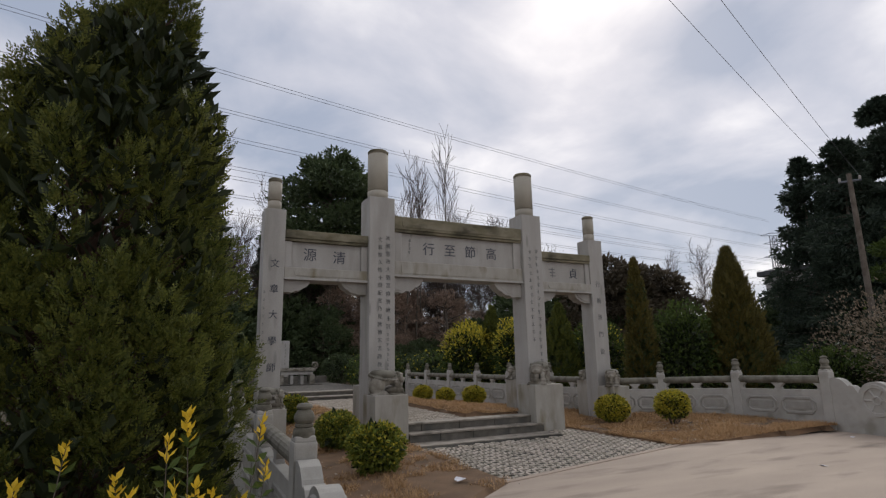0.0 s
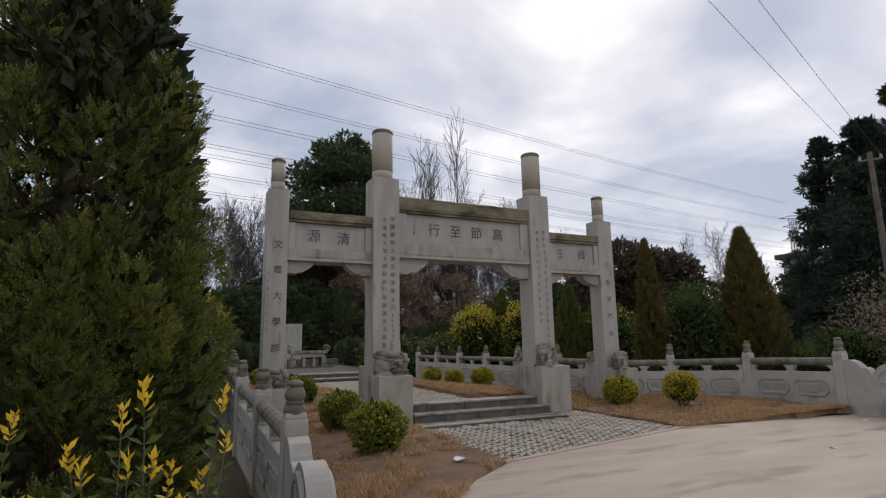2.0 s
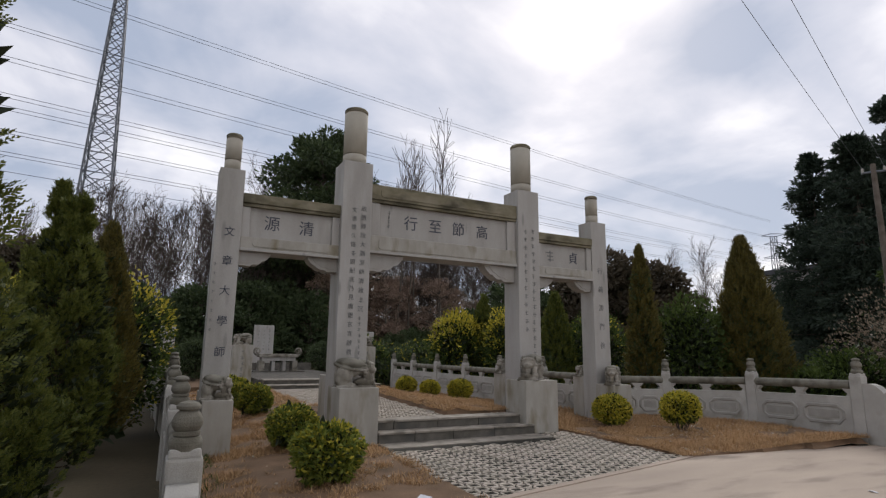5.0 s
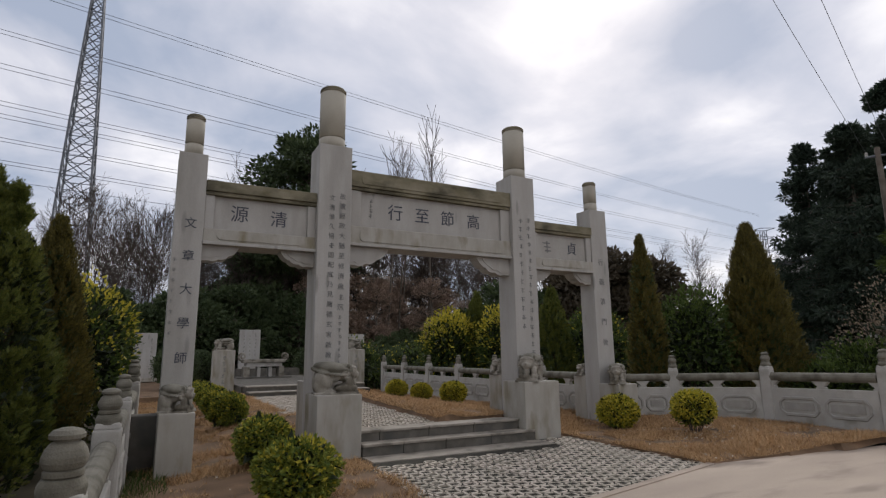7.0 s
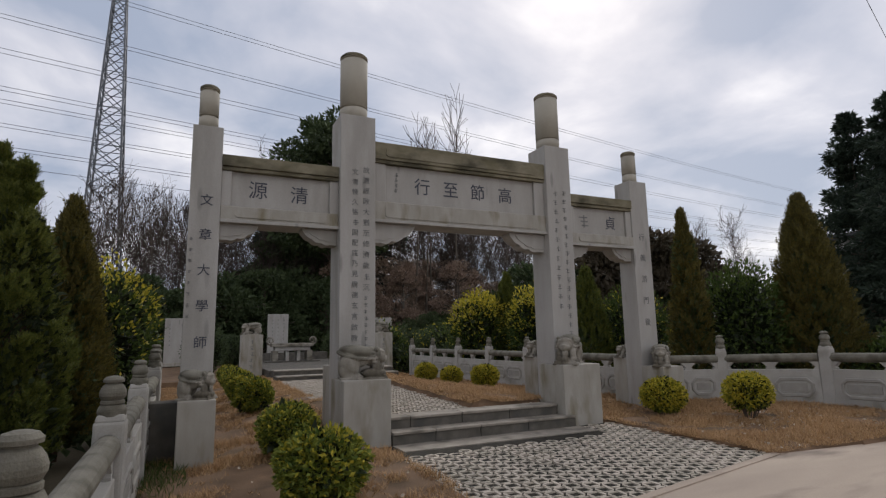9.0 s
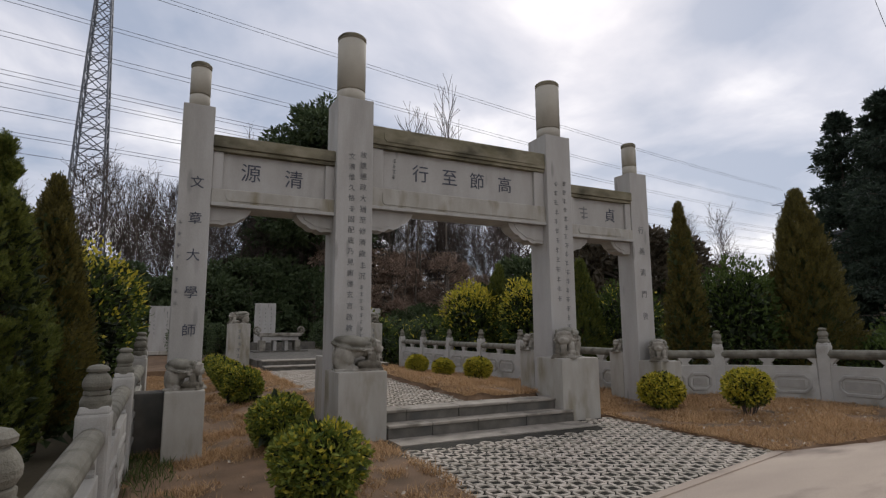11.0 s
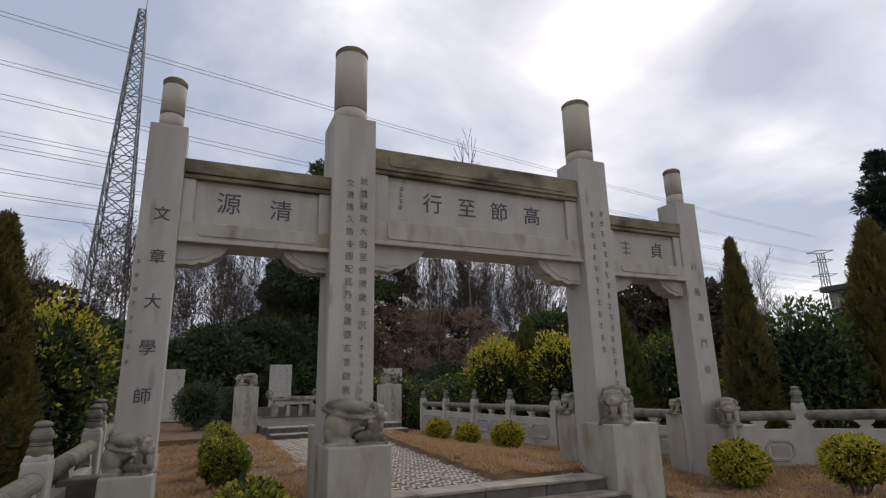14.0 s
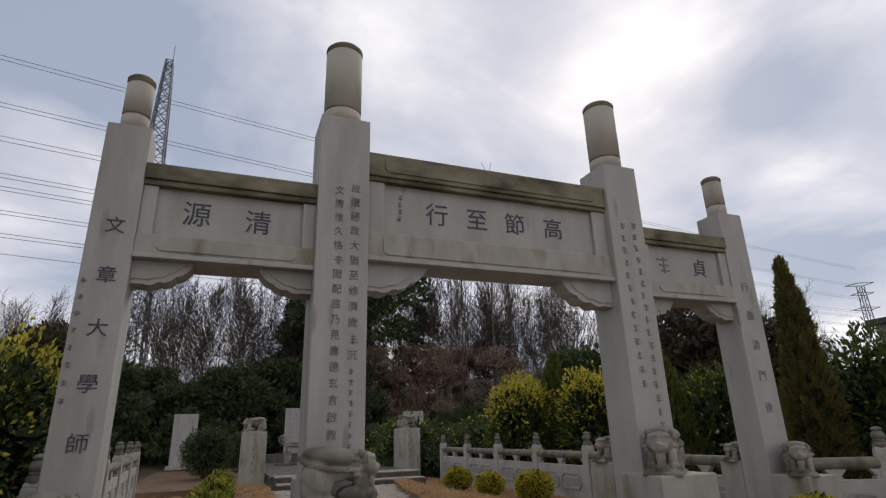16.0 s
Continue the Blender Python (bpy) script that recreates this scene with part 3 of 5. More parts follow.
def bay(x0, x1, z, reach, chars, size, big_bay):
    """One bay between two pillars: top beam, name panel with stiles, lower beam with a raised field, two brackets."""
    top1, top0, mid0, low0, br0 = z
    ya, yb = 9.45, 9.83
    beam = gpart("top_beam", block(x0, ya - 0.04, top0 + 0.05, x1, yb + 0.04, top1, bevel=0.012), M_MOSSY, label="dark mossy stone top beam")
    gpart("moulding", block(x0, ya - 0.015, top0, x1, yb + 0.015, top0 + 0.048, bevel=0.006), M_MOSSY, beam)
    if big_bay:
        raised_field(x0 + 0.18, x1 - 0.18, top0 + 0.10, top1 - 0.05, ya - 0.04, beam, M_MOSSY)
    panel = gpart("name_panel", block(x0, ya + 0.06, mid0, x1, yb - 0.06, top0 - 0.001), M_STONE, label="plain inscribed stone panel")
    sw = 0.19 if big_bay else 0.12
    for a, b in ((x0, x0 + sw), (x1 - sw, x1)):
        gpart("stile", block(a, ya + 0.012, mid0, b, yb - 0.01, top0 - 0.001, bevel=0.008), M_STONE, panel)
    low = gpart("lower_beam", block(x0, ya - 0.02, low0 + 0.04, x1, yb + 0.02, mid0, bevel=0.012), M_STREAK, label="lower stone beam with a raised field and green stains")
    gpart("lip", block(x0, ya - 0.045, low0, x1, yb + 0.045, low0 + 0.045, bevel=0.008), M_STONE, low)
    raised_field(x0 + 0.17, x1 - 0.17, low0 + 0.075, mid0 - 0.04, ya - 0.02, low, M_STREAK)
    for a, b in ((x0, x0 + reach), (x1, x1 - reach)):
        gpart("bracket", bracket(a, b, low0, br0, ya + 0.07, yb - 0.07), M_STONE, label="scalloped stone corner bracket")
        gpart("carved_relief", bracket(a, a + (b - a) * 0.84, low0 - 0.002, br0 + 0.045, ya + 0.058, ya + 0.072), M_STONE)
    for c, fx, dz in chars:
        zz = (mid0 + top0) / 2 - 0.01 + dz
        xx = x0 + (x1 - x0) * fx - GX
        if c[0] == "?":
            strokes(xx, ya + 0.058 - GY, zz, size if c == "?" else 0.07, panel, int(fx * 100 + dz * 50))
        else:
            writing(c, xx, ya + 0.058 - GY, zz, size, panel)


def raised_field(x0, x1, z0, z1, y, parent, material):
    c = 0.035
    pts = [(x0 + c, z0), (x1 - c, z0), (x1, z0 + c), (x1, z1 - c), (x1 - c, z1), (x0 + c, z1), (x0, z1 - c), (x0, z0 + c)]
    bm = extrude_outline(pts, "y", y - 0.012, y + 0.03)
    bmesh.ops.translate(bm, verts=bm.verts, vec=(-GX, -GY, 0))
    part("raised_field", bm, material, parent)


bay(4.262, 7.232, (4.12, 3.81, 3.24, 2.93, 2.64), 0.67, (("行", 0.265, 0), ("?s", 0.125, 0.16), ("?s", 0.125, 0.08), ("?s", 0.125, 0.0), ("?s", 0.125, -0.08), ("至", 0.425, 0), ("節", 0.585, 0), ("高", 0.755, 0)), 0.27, True)
bay(2.24, 3.755, (3.67, 3.47, 3.00, 2.78, 2.57), 0.48, (("源", 0.30, 0.01), ("清", 0.655, -0.01)), 0.25, False)
bay(7.726, 9.12, (3.67, 3.47, 3.00, 2.78, 2.57), 0.44, (("?", 0.28, 0), ("貞", 0.68, -0.01)), 0.25, False)


def column_text(text, x, y, z0, z1, size, parent):
    n = len(text)
    for i, c in enumerate(text):
        zz = z0 + (z1 - z0) * i / (n - 1)
        if c == "?":
            strokes(x - GX, y - GY - 0.002, zz, size, parent, i * 7 + int(x * 10))
        else:
            writing(c, x - GX, y - GY - 0.002, zz, size, parent, ink=M_INK if size > 0.14 else M_INK_FADED)


column_text("文章大學師", 2.08, 9.43, 3.04, 1.28, 0.155, P[0])
column_text("行義清門後", 9.325, 9.44, 3.0, 1.48, 0.135, P[3])
column_text("文清惟久恪?固配底乃見庸德玄言啟教", 3.965, 9.35, 3.60, 1.30, 0.095, P[1])
column_text("故遺經政大猶至修濟歲?沉", 4.125, 9.35, 3.64, 1.98, 0.10, P[1])
column_text("????????", 4.125, 9.35, 1.84, 1.20, 0.06, P[1])
column_text("?????????????", 7.40, 9.37, 3.62, 1.75, 0.095, P[2])
column_text("??????????????????", 7.58, 9.37, 3.64, 1.16, 0.095, P[2])
column_text("????????", 1.92, 9.43, 2.55, 1.60, 0.05, P[0])


# plinths in front of and behind each pillar, and the lions on them
def plinth(x0, x1, y0, y1, top):
    return gpart("plinth", block(x0, y0, -0.12, x1, y1, top, bevel=0.014), M_STREAK, label="pale stone plinth with rain stains")


PL = [(1.87, 2.26, 8.88, 9.425, 0.66), (3.66, 4.265, 8.74, 9.345, 0.795), (6.92, 7.60, 8.76, 9.365, 0.86), (9.09, 9.55, 8.95, 9.435, 0.74)]
for a in PL:
    plinth(*a)
for a in ((1.88, 2.24, 9.805, 10.15, 0.72), (3.755, 4.262, 9.865, 10.24, 0.93), (7.232, 7.726, 9.865, 10.26, 0.93), (9.12, 9.53, 9.825, 10.15, 0.86)):
    plinth(*a)
tagged(part("side_block", block(1.50, 9.45, -0.2, 1.878, 9.8, 0.60, bevel=0.01), M_STEP), "dark grey stone block between pillar and balustrade", "block")


def blob(bm, c, r, rot=(0, 0, 0)):
    bmesh.ops.create_icosphere(bm, subdivisions=3, radius=1.0, matrix=pose(*c, *rot) @ Matrix.Diagonal((*r, 1)))


def lion_mesh():
    """A crouching lion, head lowered towards +x, 0.64 long, under a broad saddle cloth with a lip."""
    bm = bmesh.new()
    blob(bm, (-0.16, 0, 0.20), (0.14, 0.135, 0.19), (0, 14, 0))
    blob(bm, (-0.02, 0, 0.29), (0.21, 0.13, 0.10), (0, 4, 0))
    blob(bm, (0.12, 0, 0.27), (0.12, 0.13, 0.12))
    for y in (-0.085, 0.085):
        blob(bm, (-0.17, y, 0.16), (0.135, 0.085, 0.19), (0, 8, 0))
        blob(bm, (-0.04, y * 0.7, 0.25), (0.16, 0.075, 0.11))
        blob(bm, (0.16, y, 0.065), (0.16, 0.06, 0.06))
    # saddle cloth: domed sheet and its thick scalloped hem
    blob(bm, (-0.04, 0, 0.325), (0.265, 0.165, 0.08), (0, 7, 0))
    for k in range(26):
        a = 2 * math.pi * k / 26
        blob(bm, (-0.03 + 0.27 * math.cos(a), 0.165 * math.sin(a), 0.30 - 0.03 * math.cos(a) - 0.055 * abs(math.sin(a))), (0.042, 0.024, 0.02))
    # head, brow, muzzle, beard
    blob(bm, (0.225, 0, 0.27), (0.105, 0.115, 0.10))
    blob(bm, (0.30, 0, 0.235), (0.055, 0.075, 0.05))
    blob(bm, (0.265, 0, 0.325), (0.06, 0.10, 0.03))
    blob(bm, (0.345, 0, 0.255), (0.022, 0.032, 0.02))
    blob(bm, (0.285, 0, 0.15), (0.035, 0.045, 0.085))
    for y in (-0.105, 0.105):
        blob(bm, (-0.17, y, 0.13), (0.10, 0.06, 0.14), (0, 10, 0))
        blob(bm, (-0.10, y * 1.05, 0.035), (0.095, 0.05, 0.04))
        blob(bm, (0.20, y * 0.8, 0.14), (0.06, 0.05, 0.10), (0, -16, 0))
        blob(bm, (0.19, y * 1.0, 0.355), (0.03, 0.022, 0.03))
        blob(bm, (0.30, y * 0.42, 0.295), (0.018, 0.02, 0.018))
        for k in range(4):
            blob(bm, (0.305, y - 0.036 + 0.024 * k, 0.028), (0.024, 0.011, 0.024))
            blob(bm, (-0.015, y * 1.05 - 0.036 + 0.024 * k, 0.026), (0.024, 0.011, 0.022))
        for k in range(4):
            blob(bm, (0.15, y * 1.22, 0.20 + 0.035 * k), (0.03, 0.02, 0.018))
    blob(bm, (0.29, 0, 0.055), (0.055, 0.055, 0.055))
    box(bm, -0.30, -0.17, -0.01, 0.34, 0.17, 0.018)
    me = bpy.data.meshes.new("stone_lion")
    bm.to_mesh(me)
    bm.free()
    tmp = bpy.data.objects.new("stone_lion", me)
    scene.collection.objects.link(tmp)
    rm = tmp.modifiers.new("remesh", "REMESH")
    rm.mode, rm.voxel_size, rm.use_smooth_shade = "VOXEL", 0.009, True
    done = bpy.data.meshes.new_from_object(tmp.evaluated_get(bpy.context.evaluated_depsgraph_get()))
    bpy.data.objects.remove(tmp)
    done.materials.clear()
    done.materials.append(M_LION)
    done.materials.append(M_RAIL)
    for poly in done.polygons:
        c = poly.center
        dark = c.z > 0.33 - 0.5 * abs(c.y) and c.z > 0.235 and c.x < 0.25
        poly.material_index = 1 if dark else 0
    return done


lion_me = lion_mesh()


def lion(x, y, z, rz, s=1.0, long=1.0, label="weathered stone lion crouching on a plinth", group="lions of the gate"):
    ob = link_mesh("stone_lion", lion_me, M_LION)
    ob.matrix_world = pose(x, y, z, 0, 0, rz) @ Matrix.Diagonal((s * long, s, s, 1))
    return tagged(ob, label, "statue", group)


lion(3.97, 9.05, 0.795, -8, 1.04, 0.9)
lion(7.27, 9.07, 0.86, 222, 1.08, 0.95)
lion(2.055, 9.12, 0.66, -24, 0.80, 0.74)
lion(9.30, 9.18, 0.74, 222, 0.88, 0.92)
lion(4.05, 10.07, 0.93, 0, 0.72)
lion(7.44, 10.08, 0.93, 180, 0.72)
lion(9.27, 9.98, 0.86, 180, 0.58)


# ---- balustrades ----
def lotus_profile(h0):
    """Bud finial on its ringed neck, starting at height h0."""
    return [(0.080, h0 - 0.01), (0.084, h0 + 0.02), (0.082, h0 + 0.035), (0.072, h0 + 0.056), (0.061, h0 + 0.060), (0.069, h0 + 0.066), (0.069, h0 + 0.084), (0.060, h0 + 0.089), (0.066, h0 + 0.094), (0.077, h0 + 0.115), (0.078, h0 + 0.135), (0.070, h0 + 0.16), (0.056, h0 + 0.182), (0.045, h0 + 0.19), (0.045, h0 + 0.195), (0.060, h0 + 0.20), (0.062, h0 + 0.215), (0.048, h0 + 0.231), (0.022, h0 + 0.239), (0.003, h0 + 0.241)]


post_bm = bmesh.new()
box(post_bm, -0.09, -0.09, -0.25, 0.09, 0.09, 0.97, bevel=0.018)
box(post_bm, -0.083, -0.083, 0.968, 0.083, 0.083, 1.012, bevel=0.012, taper=0.008)
POST = part("post_pattern", post_bm, M_STONE_F)
FIN = part("finial_pattern", lathe(lotus_profile(1.01), 28), M_RAIL)
post_me, fin_me = POST.data, FIN.data
bpy.data.objects.remove(POST)
bpy.data.objects.remove(FIN)


def panel_bms(length):
    """Slab, rail, vase supports and motifs of one bay, along +x from 0 to length."""
    slab = block(0, -0.055, -0.2, length, 0.055, 0.64, bevel=0.01)
    rail = bmesh.new()
    prof = [(0.075 * math.cos(radians(q)), 0.825 + 0.075 * math.sin(radians(q))) for q in range(-90, 270, 24)]
    extrude_outline(prof, "x", 0, length, rail)
    vases = []
    for u in (0.0, 0.5, 1.0):
        c = length * u
        pts = [(c - 0.07, 0.638), (c + 0.07, 0.638), (c + 0.075, 0.66), (c + 0.05, 0.68), (c + 0.10, 0.73), (c + 0.13, 0.762), (c - 0.13, 0.762), (c - 0.10, 0.73), (c - 0.05, 0.68), (c - 0.075, 0.66)]
        pts = [(min(max(a, 0.0), length), b) for a, b in pts]
        clean = [p for i, p in enumerate(pts) if p != pts[i - 1]]
        vases.append(extrude_outline(clean, "y", -0.04, 0.04))
    motifs = []
    for side in (-1, 1):
        for k in (0, 1):
            m = bmesh.new()
            a, b = length * (0.075 + 0.45 * k), length * (0.475 + 0.45 * k)
            z0, z1, c, w = 0.20, 0.50, 0.09, 0.035

            def ring(i):
                return [(a + c + i * .4, z0 + i), (b - c - i * .4, z0 + i), (b - i, z0 + c), (b - i, z1 - c), (b - c - i * .4, z1 - i), (a + c + i * .4, z1 - i), (a + i, z1 - c), (a + i, z0 + c)]
            y0, y1 = side * 0.053, side * 0.073
            o1 = [m.verts.new((x, y1, z)) for x, z in ring(0)]
            o0 = [m.verts.new((x, y0, z)) for x, z in ring(-0.01)]
            i1 = [m.verts.new((x, y1, z)) for x, z in ring(w)]
            i0 = [m.verts.new((x, y0, z)) for x, z in ring(w + 0.01)]
            for q in range(8):
                r = (q + 1) % 8
                m.faces.new((o0[q], o0[r], o1[r], o1[q]))
                m.faces.new((o1[q], o1[r], i1[r], i1[q]))
                m.faces.new((i1[q], i1[r], i0[r], i0[q]))
            bmesh.ops.recalc_face_normals(m, faces=m.faces)
            motifs.append(m)
            plate = extrude_outline(ring(0.085), "y", side * 0.054, side * 0.066)
            motifs.append(plate)
    return slab, rail, vases, motifs


def balustrade(points, label):
    """Posts at the points (x, y, z), bays between them."""
    x0, y0, z0 = points[0]
    whole = empty("balustrade", x0, y0, z0, label, "balustrade")
    for i, (x, y, z) in enumerate(points):
        nx = points[min(i + 1, len(points) - 1)]
        pv = points[max(i - 1, 0)]
        ang = math.degrees(math.atan2(nx[1] - pv[1], nx[0] - pv[0]))
        ps = link_mesh("post", post_me, None, whole)
        ps.matrix_basis = pose(x - x0, y - y0, z - z0, 0, 0, ang)
        fn = link_mesh("finial", fin_me, None, ps, "lotus bud finial")
        if i + 1 < len(points):
            a, b = Vector((x, y, z)), Vector(nx)
            d = b - a
            ln = math.hypot(d.x, d.y) - 0.19
            st = a + d.normalized() * 0.095
            m = pose(st.x - x0, st.y - y0, st.z - z0, 0, -math.degrees(math.atan2(d.z, math.hypot(d.x, d.y))), math.degrees(math.atan2(d.y, d.x)))
            slab, rail, vases, motifs = panel_bms(ln)
            sl = part("panel", slab, M_STONE_F, whole)
            sl.matrix_basis = m
            rl = part("handrail", rail, M_RAIL, whole)
            rl.matrix_basis = m
            for v in vases:
                part("vase_support", v, M_STONE_F, sl)
            for v in motifs:
                part("carved_frame", v, M_HOLLOW, sl)
    return whole


LEFT = [(1.46, 4.22, -0.19), (1.50, 6.32, -0.15), (1.51, 8.66, -0.12), (1.56, 10.72, -0.04)]
RIGHT = [(9.66, 9.72, -0.02), (10.78, 9.18, -0.02), (11.39, 7.70, 0.025), (11.3, 5.85, 0.06)]
balustrade(LEFT, "grey carved stone balustrade with lotus bud posts beside the hedge")
balustrade(RIGHT, "grey carved stone balustrade with lotus bud posts beside the lawn")
balustrade([(9.62, 9.95, 0.0), (9.6, 11.8, 0.0), (9.58, 13.65, 0.0), (9.56, 15.5, 0.0), (9.54, 17.35, 0.0), (9.52, 19.2, 0.0), (9.5, 21.0, 0.0)], "grey carved stone balustrade along the inner court")
balustrade([(1.56, 11.0, 0.02), (1.48, 13.0, 0.03), (1.40, 15.0, 0.04), (1.32, 17.0, 0.05), (1.24, 19.0, 0.05), (1.16, 21.0, 0.05)], "grey carved stone balustrade along the inner court")


def drum_end(x, y, z, ang, label):
    """Scrolled end stone of a balustrade: a rising curl with a round drum, along +x from its post."""
    whole = empty("balustrade_end", x, y, z, label, "balustrade", rz=ang)
    cx, cz, rad = 0.76, 0.50, 0.31
    pts = [(0.0, -0.2), (1.20, -0.2), (1.20, 0.10), (1.02, 0.16)]
    pts += [(cx + rad * math.cos(radians(q)), cz + rad * math.sin(radians(q))) for q in range(-40, 161, 10)]
    pts += [(0.44, 0.66), (0.40, 0.72), (0.34, 0.74), (0.31, 0.71), (0.28, 0.76), (0.20, 0.83), (0.10, 0.86), (0.0, 0.85)]
    body = part("body", extrude_outline(pts, "y", -0.075, 0.075), M_STONE_F, whole)
    for s in (-1, 1):
        n = 32
        for r0, r1, h, nm in ((0.20, 0.265, 0.03, "wheel_rim"), (0.045, 0.08, 0.03, "wheel_hub")):
            ring, vs = bmesh.new(), []
            for r, yy in ((r0, 0), (r0 + 0.008, h), (r1 - 0.008, h), (r1, 0)):
                vs.append([ring.verts.new((cx + r * math.cos(2 * math.pi * i / n), s * (0.073 + yy), cz + r * math.sin(2 * math.pi * i / n))) for i in range(n)])
            for a, b in zip(vs, vs[1:]):
                for i in range(n):
                    ring.faces.new((a[i], a[(i + 1) % n], b[(i + 1) % n], b[i]))
            bmesh.ops.recalc_face_normals(ring, faces=ring.faces)
            part(nm, ring, M_STONE_F, body)
        for k in range(6):
            a = math.pi * k / 3
            part("spoke", tube(bmesh.new(), (cx + 0.06 * math.cos(a), s * 0.078, cz + 0.06 * math.sin(a)), (cx + 0.20 * math.cos(a), s * 0.078, cz + 0.20 * math.sin(a)), 0.016, 0.022, 5), M_STONE_F, body)
    return whole


drum_end(1.457, 4.12, -0.19, -93, "scrolled stone end of the balustrade beside the hedge")
drum_end(11.29, 5.75, 0.06, -98, "scrolled stone end of the balustrade with a carved wheel")


# ---- plants ----
def sprays_np(rng, pos, d, length, count, leaf_len, leaf_w):
    """Flat fans: leaflets alternating along a short stem, as on arborvitae."""
    n = len(pos)
    d = d / (np.linalg.norm(d, axis=1)[:, None] + 1e-9)
    s = np.cross(d, rng.normal(0, 1, (n, 3)))
    s /= np.linalg.norm(s, axis=1)[:, None] + 1e-9
    nm = np.cross(d, s)
    ln = length * rng.uniform(0.6, 1.35, (n, 1))
    allv = []
    for k in range(count):
        t = k / (count - 1)
        side = 1 if k % 2 else -1
        if k == count - 1:
            side = 0
        ang = 0.75 - 0.25 * t
        ld = d * math.cos(ang * abs(side)) + s * (side * math.sin(ang)) + nm * rng.uniform(-0.15, 0.15, (n, 1))
        base = pos + d * ln * t * 0.75
        tip = base + ld * leaf_len * (1.15 - 0.5 * t) * rng.uniform(0.75, 1.25, (n, 1))
        wv = np.cross(ld, nm)
        mid_ = (base * 0.45 + tip * 0.55)
        allv.append(np.stack((base, mid_ + wv * leaf_w * 0.5, tip, mid_ - wv * leaf_w * 0.5), axis=1))
    v = np.stack(allv, axis=1).reshape(-1, 3)
    m = n * count
    f = (np.arange(m) * 4)[:, None] + np.array([[0, 1, 2, 3]])
    return v, f


def cypress(x, y, z, h, r, seed, label, sprays=1500, tops=1, leaf=0.05, material=None, spray=0.16, base=0.05, belly=0.30, group="", taper=0.72):
    """A dense conical evergreen: trunk, short limbs, crown of flat sprays, one or several leading shoots."""
    rng = np.random.default_rng(seed)
    tree = empty("cypress_tree", x, y, z, label, "tree", group)
    tr = bmesh.new()
    tube(tr, (0, 0, -0.05), (0, 0, h * 0.5), r * 0.09, r * 0.06, 8)
    tube(tr, (0, 0, h * 0.5), (0, 0, h * 0.9), r * 0.06, r * 0.015, 6)
    part("trunk", tr, M_BARK_R, tree)
    lead = [(0.0, 0.0, h, r)] if tops == 1 else [(r * 0.42 * math.cos(2 * math.pi * k / tops + 0.5), r * 0.42 * math.sin(2 * math.pi * k / tops + 0.5), h * (1 - 0.035 * ((k * 2) % tops)), r * 0.62) for k in range(tops)]
    pos, out_d, segs = [], [], []
    per = sprays // len(lead)
    for lx, ly, lh, lr in lead:
        u = rng.uniform(0, 1, per) ** 0.85
        zz = base * lh + u * lh * (1 - base)
        rel = (zz / lh)
        env = np.where(rel < belly, 0.82 + 0.18 * rel / belly, (np.maximum(0, 1 - rel) / (1 - belly)) ** taper)
        a = rng.uniform(0, 2 * np.pi, per)
        lump = 1 + 0.20 * np.sin(3 * a + 5 * zz + seed) * np.cos(4.3 * zz + 2 * a) + 0.10 * np.sin(9 * a + 11 * zz)
        depth = rng.uniform(0, 1, per) ** 0.5
        rr = lr * env * lump * (0.60 + 0.40 * depth)
        bend = rel ** 1.2
        px, py = lx * np.minimum(1, rel * 1.6) + rr * np.cos(a), ly * np.minimum(1, rel * 1.6) + rr * np.sin(a)
        pos.append(np.stack((px, py, zz), axis=1))
        out_d.append(np.stack((np.cos(a) * (0.8 - 0.45 * bend), np.sin(a) * (0.8 - 0.45 * bend), 0.75 + 0.6 * bend), axis=1) + rng.normal(0, 0.22, (per, 3)))
        for _ in range(30):
            q, b = rng.uniform(0.05, 0.85), rng.uniform(0, 2 * np.pi)
            e = lr * 0.6 * (1 - q) + 0.05
            cx, cy = lx * min(1, q * 1.6), ly * min(1, q * 1.6)
            segs.append((cx * 0.3, cy * 0.3, q * lh * 0.93, cx + e * math.cos(b), cy + e * math.sin(b), q * lh + 0.35 * e, 0.02 * lr, 0.006))
    v, f = tubes_np(segs, 4)
    tagged(np_mesh("limb_framework", v, f, M_BARK_R, tree), kind="stuff")
    v, f = sprays_np(rng, np.concatenate(pos), np.concatenate(out_d), spray, 9, leaf, leaf * 0.36)
    np_mesh("crown", v, f, material or L_CYPRESS, tree, "dense flat green sprays")
    # inner leaf mass that closes the heart of the crown, coloured for its shade
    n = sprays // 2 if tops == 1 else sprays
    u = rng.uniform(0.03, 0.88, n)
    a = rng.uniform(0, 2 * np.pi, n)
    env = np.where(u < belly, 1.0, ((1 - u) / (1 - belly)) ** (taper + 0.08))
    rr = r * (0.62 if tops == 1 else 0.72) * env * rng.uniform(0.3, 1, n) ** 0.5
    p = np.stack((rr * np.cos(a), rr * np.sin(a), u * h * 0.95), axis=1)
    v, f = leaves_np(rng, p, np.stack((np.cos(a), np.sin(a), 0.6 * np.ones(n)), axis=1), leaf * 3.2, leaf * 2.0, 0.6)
    np_mesh("inner_foliage", v, f, L_DARK, tree, "inner foliage with shade put into its dark colour")
    return tree


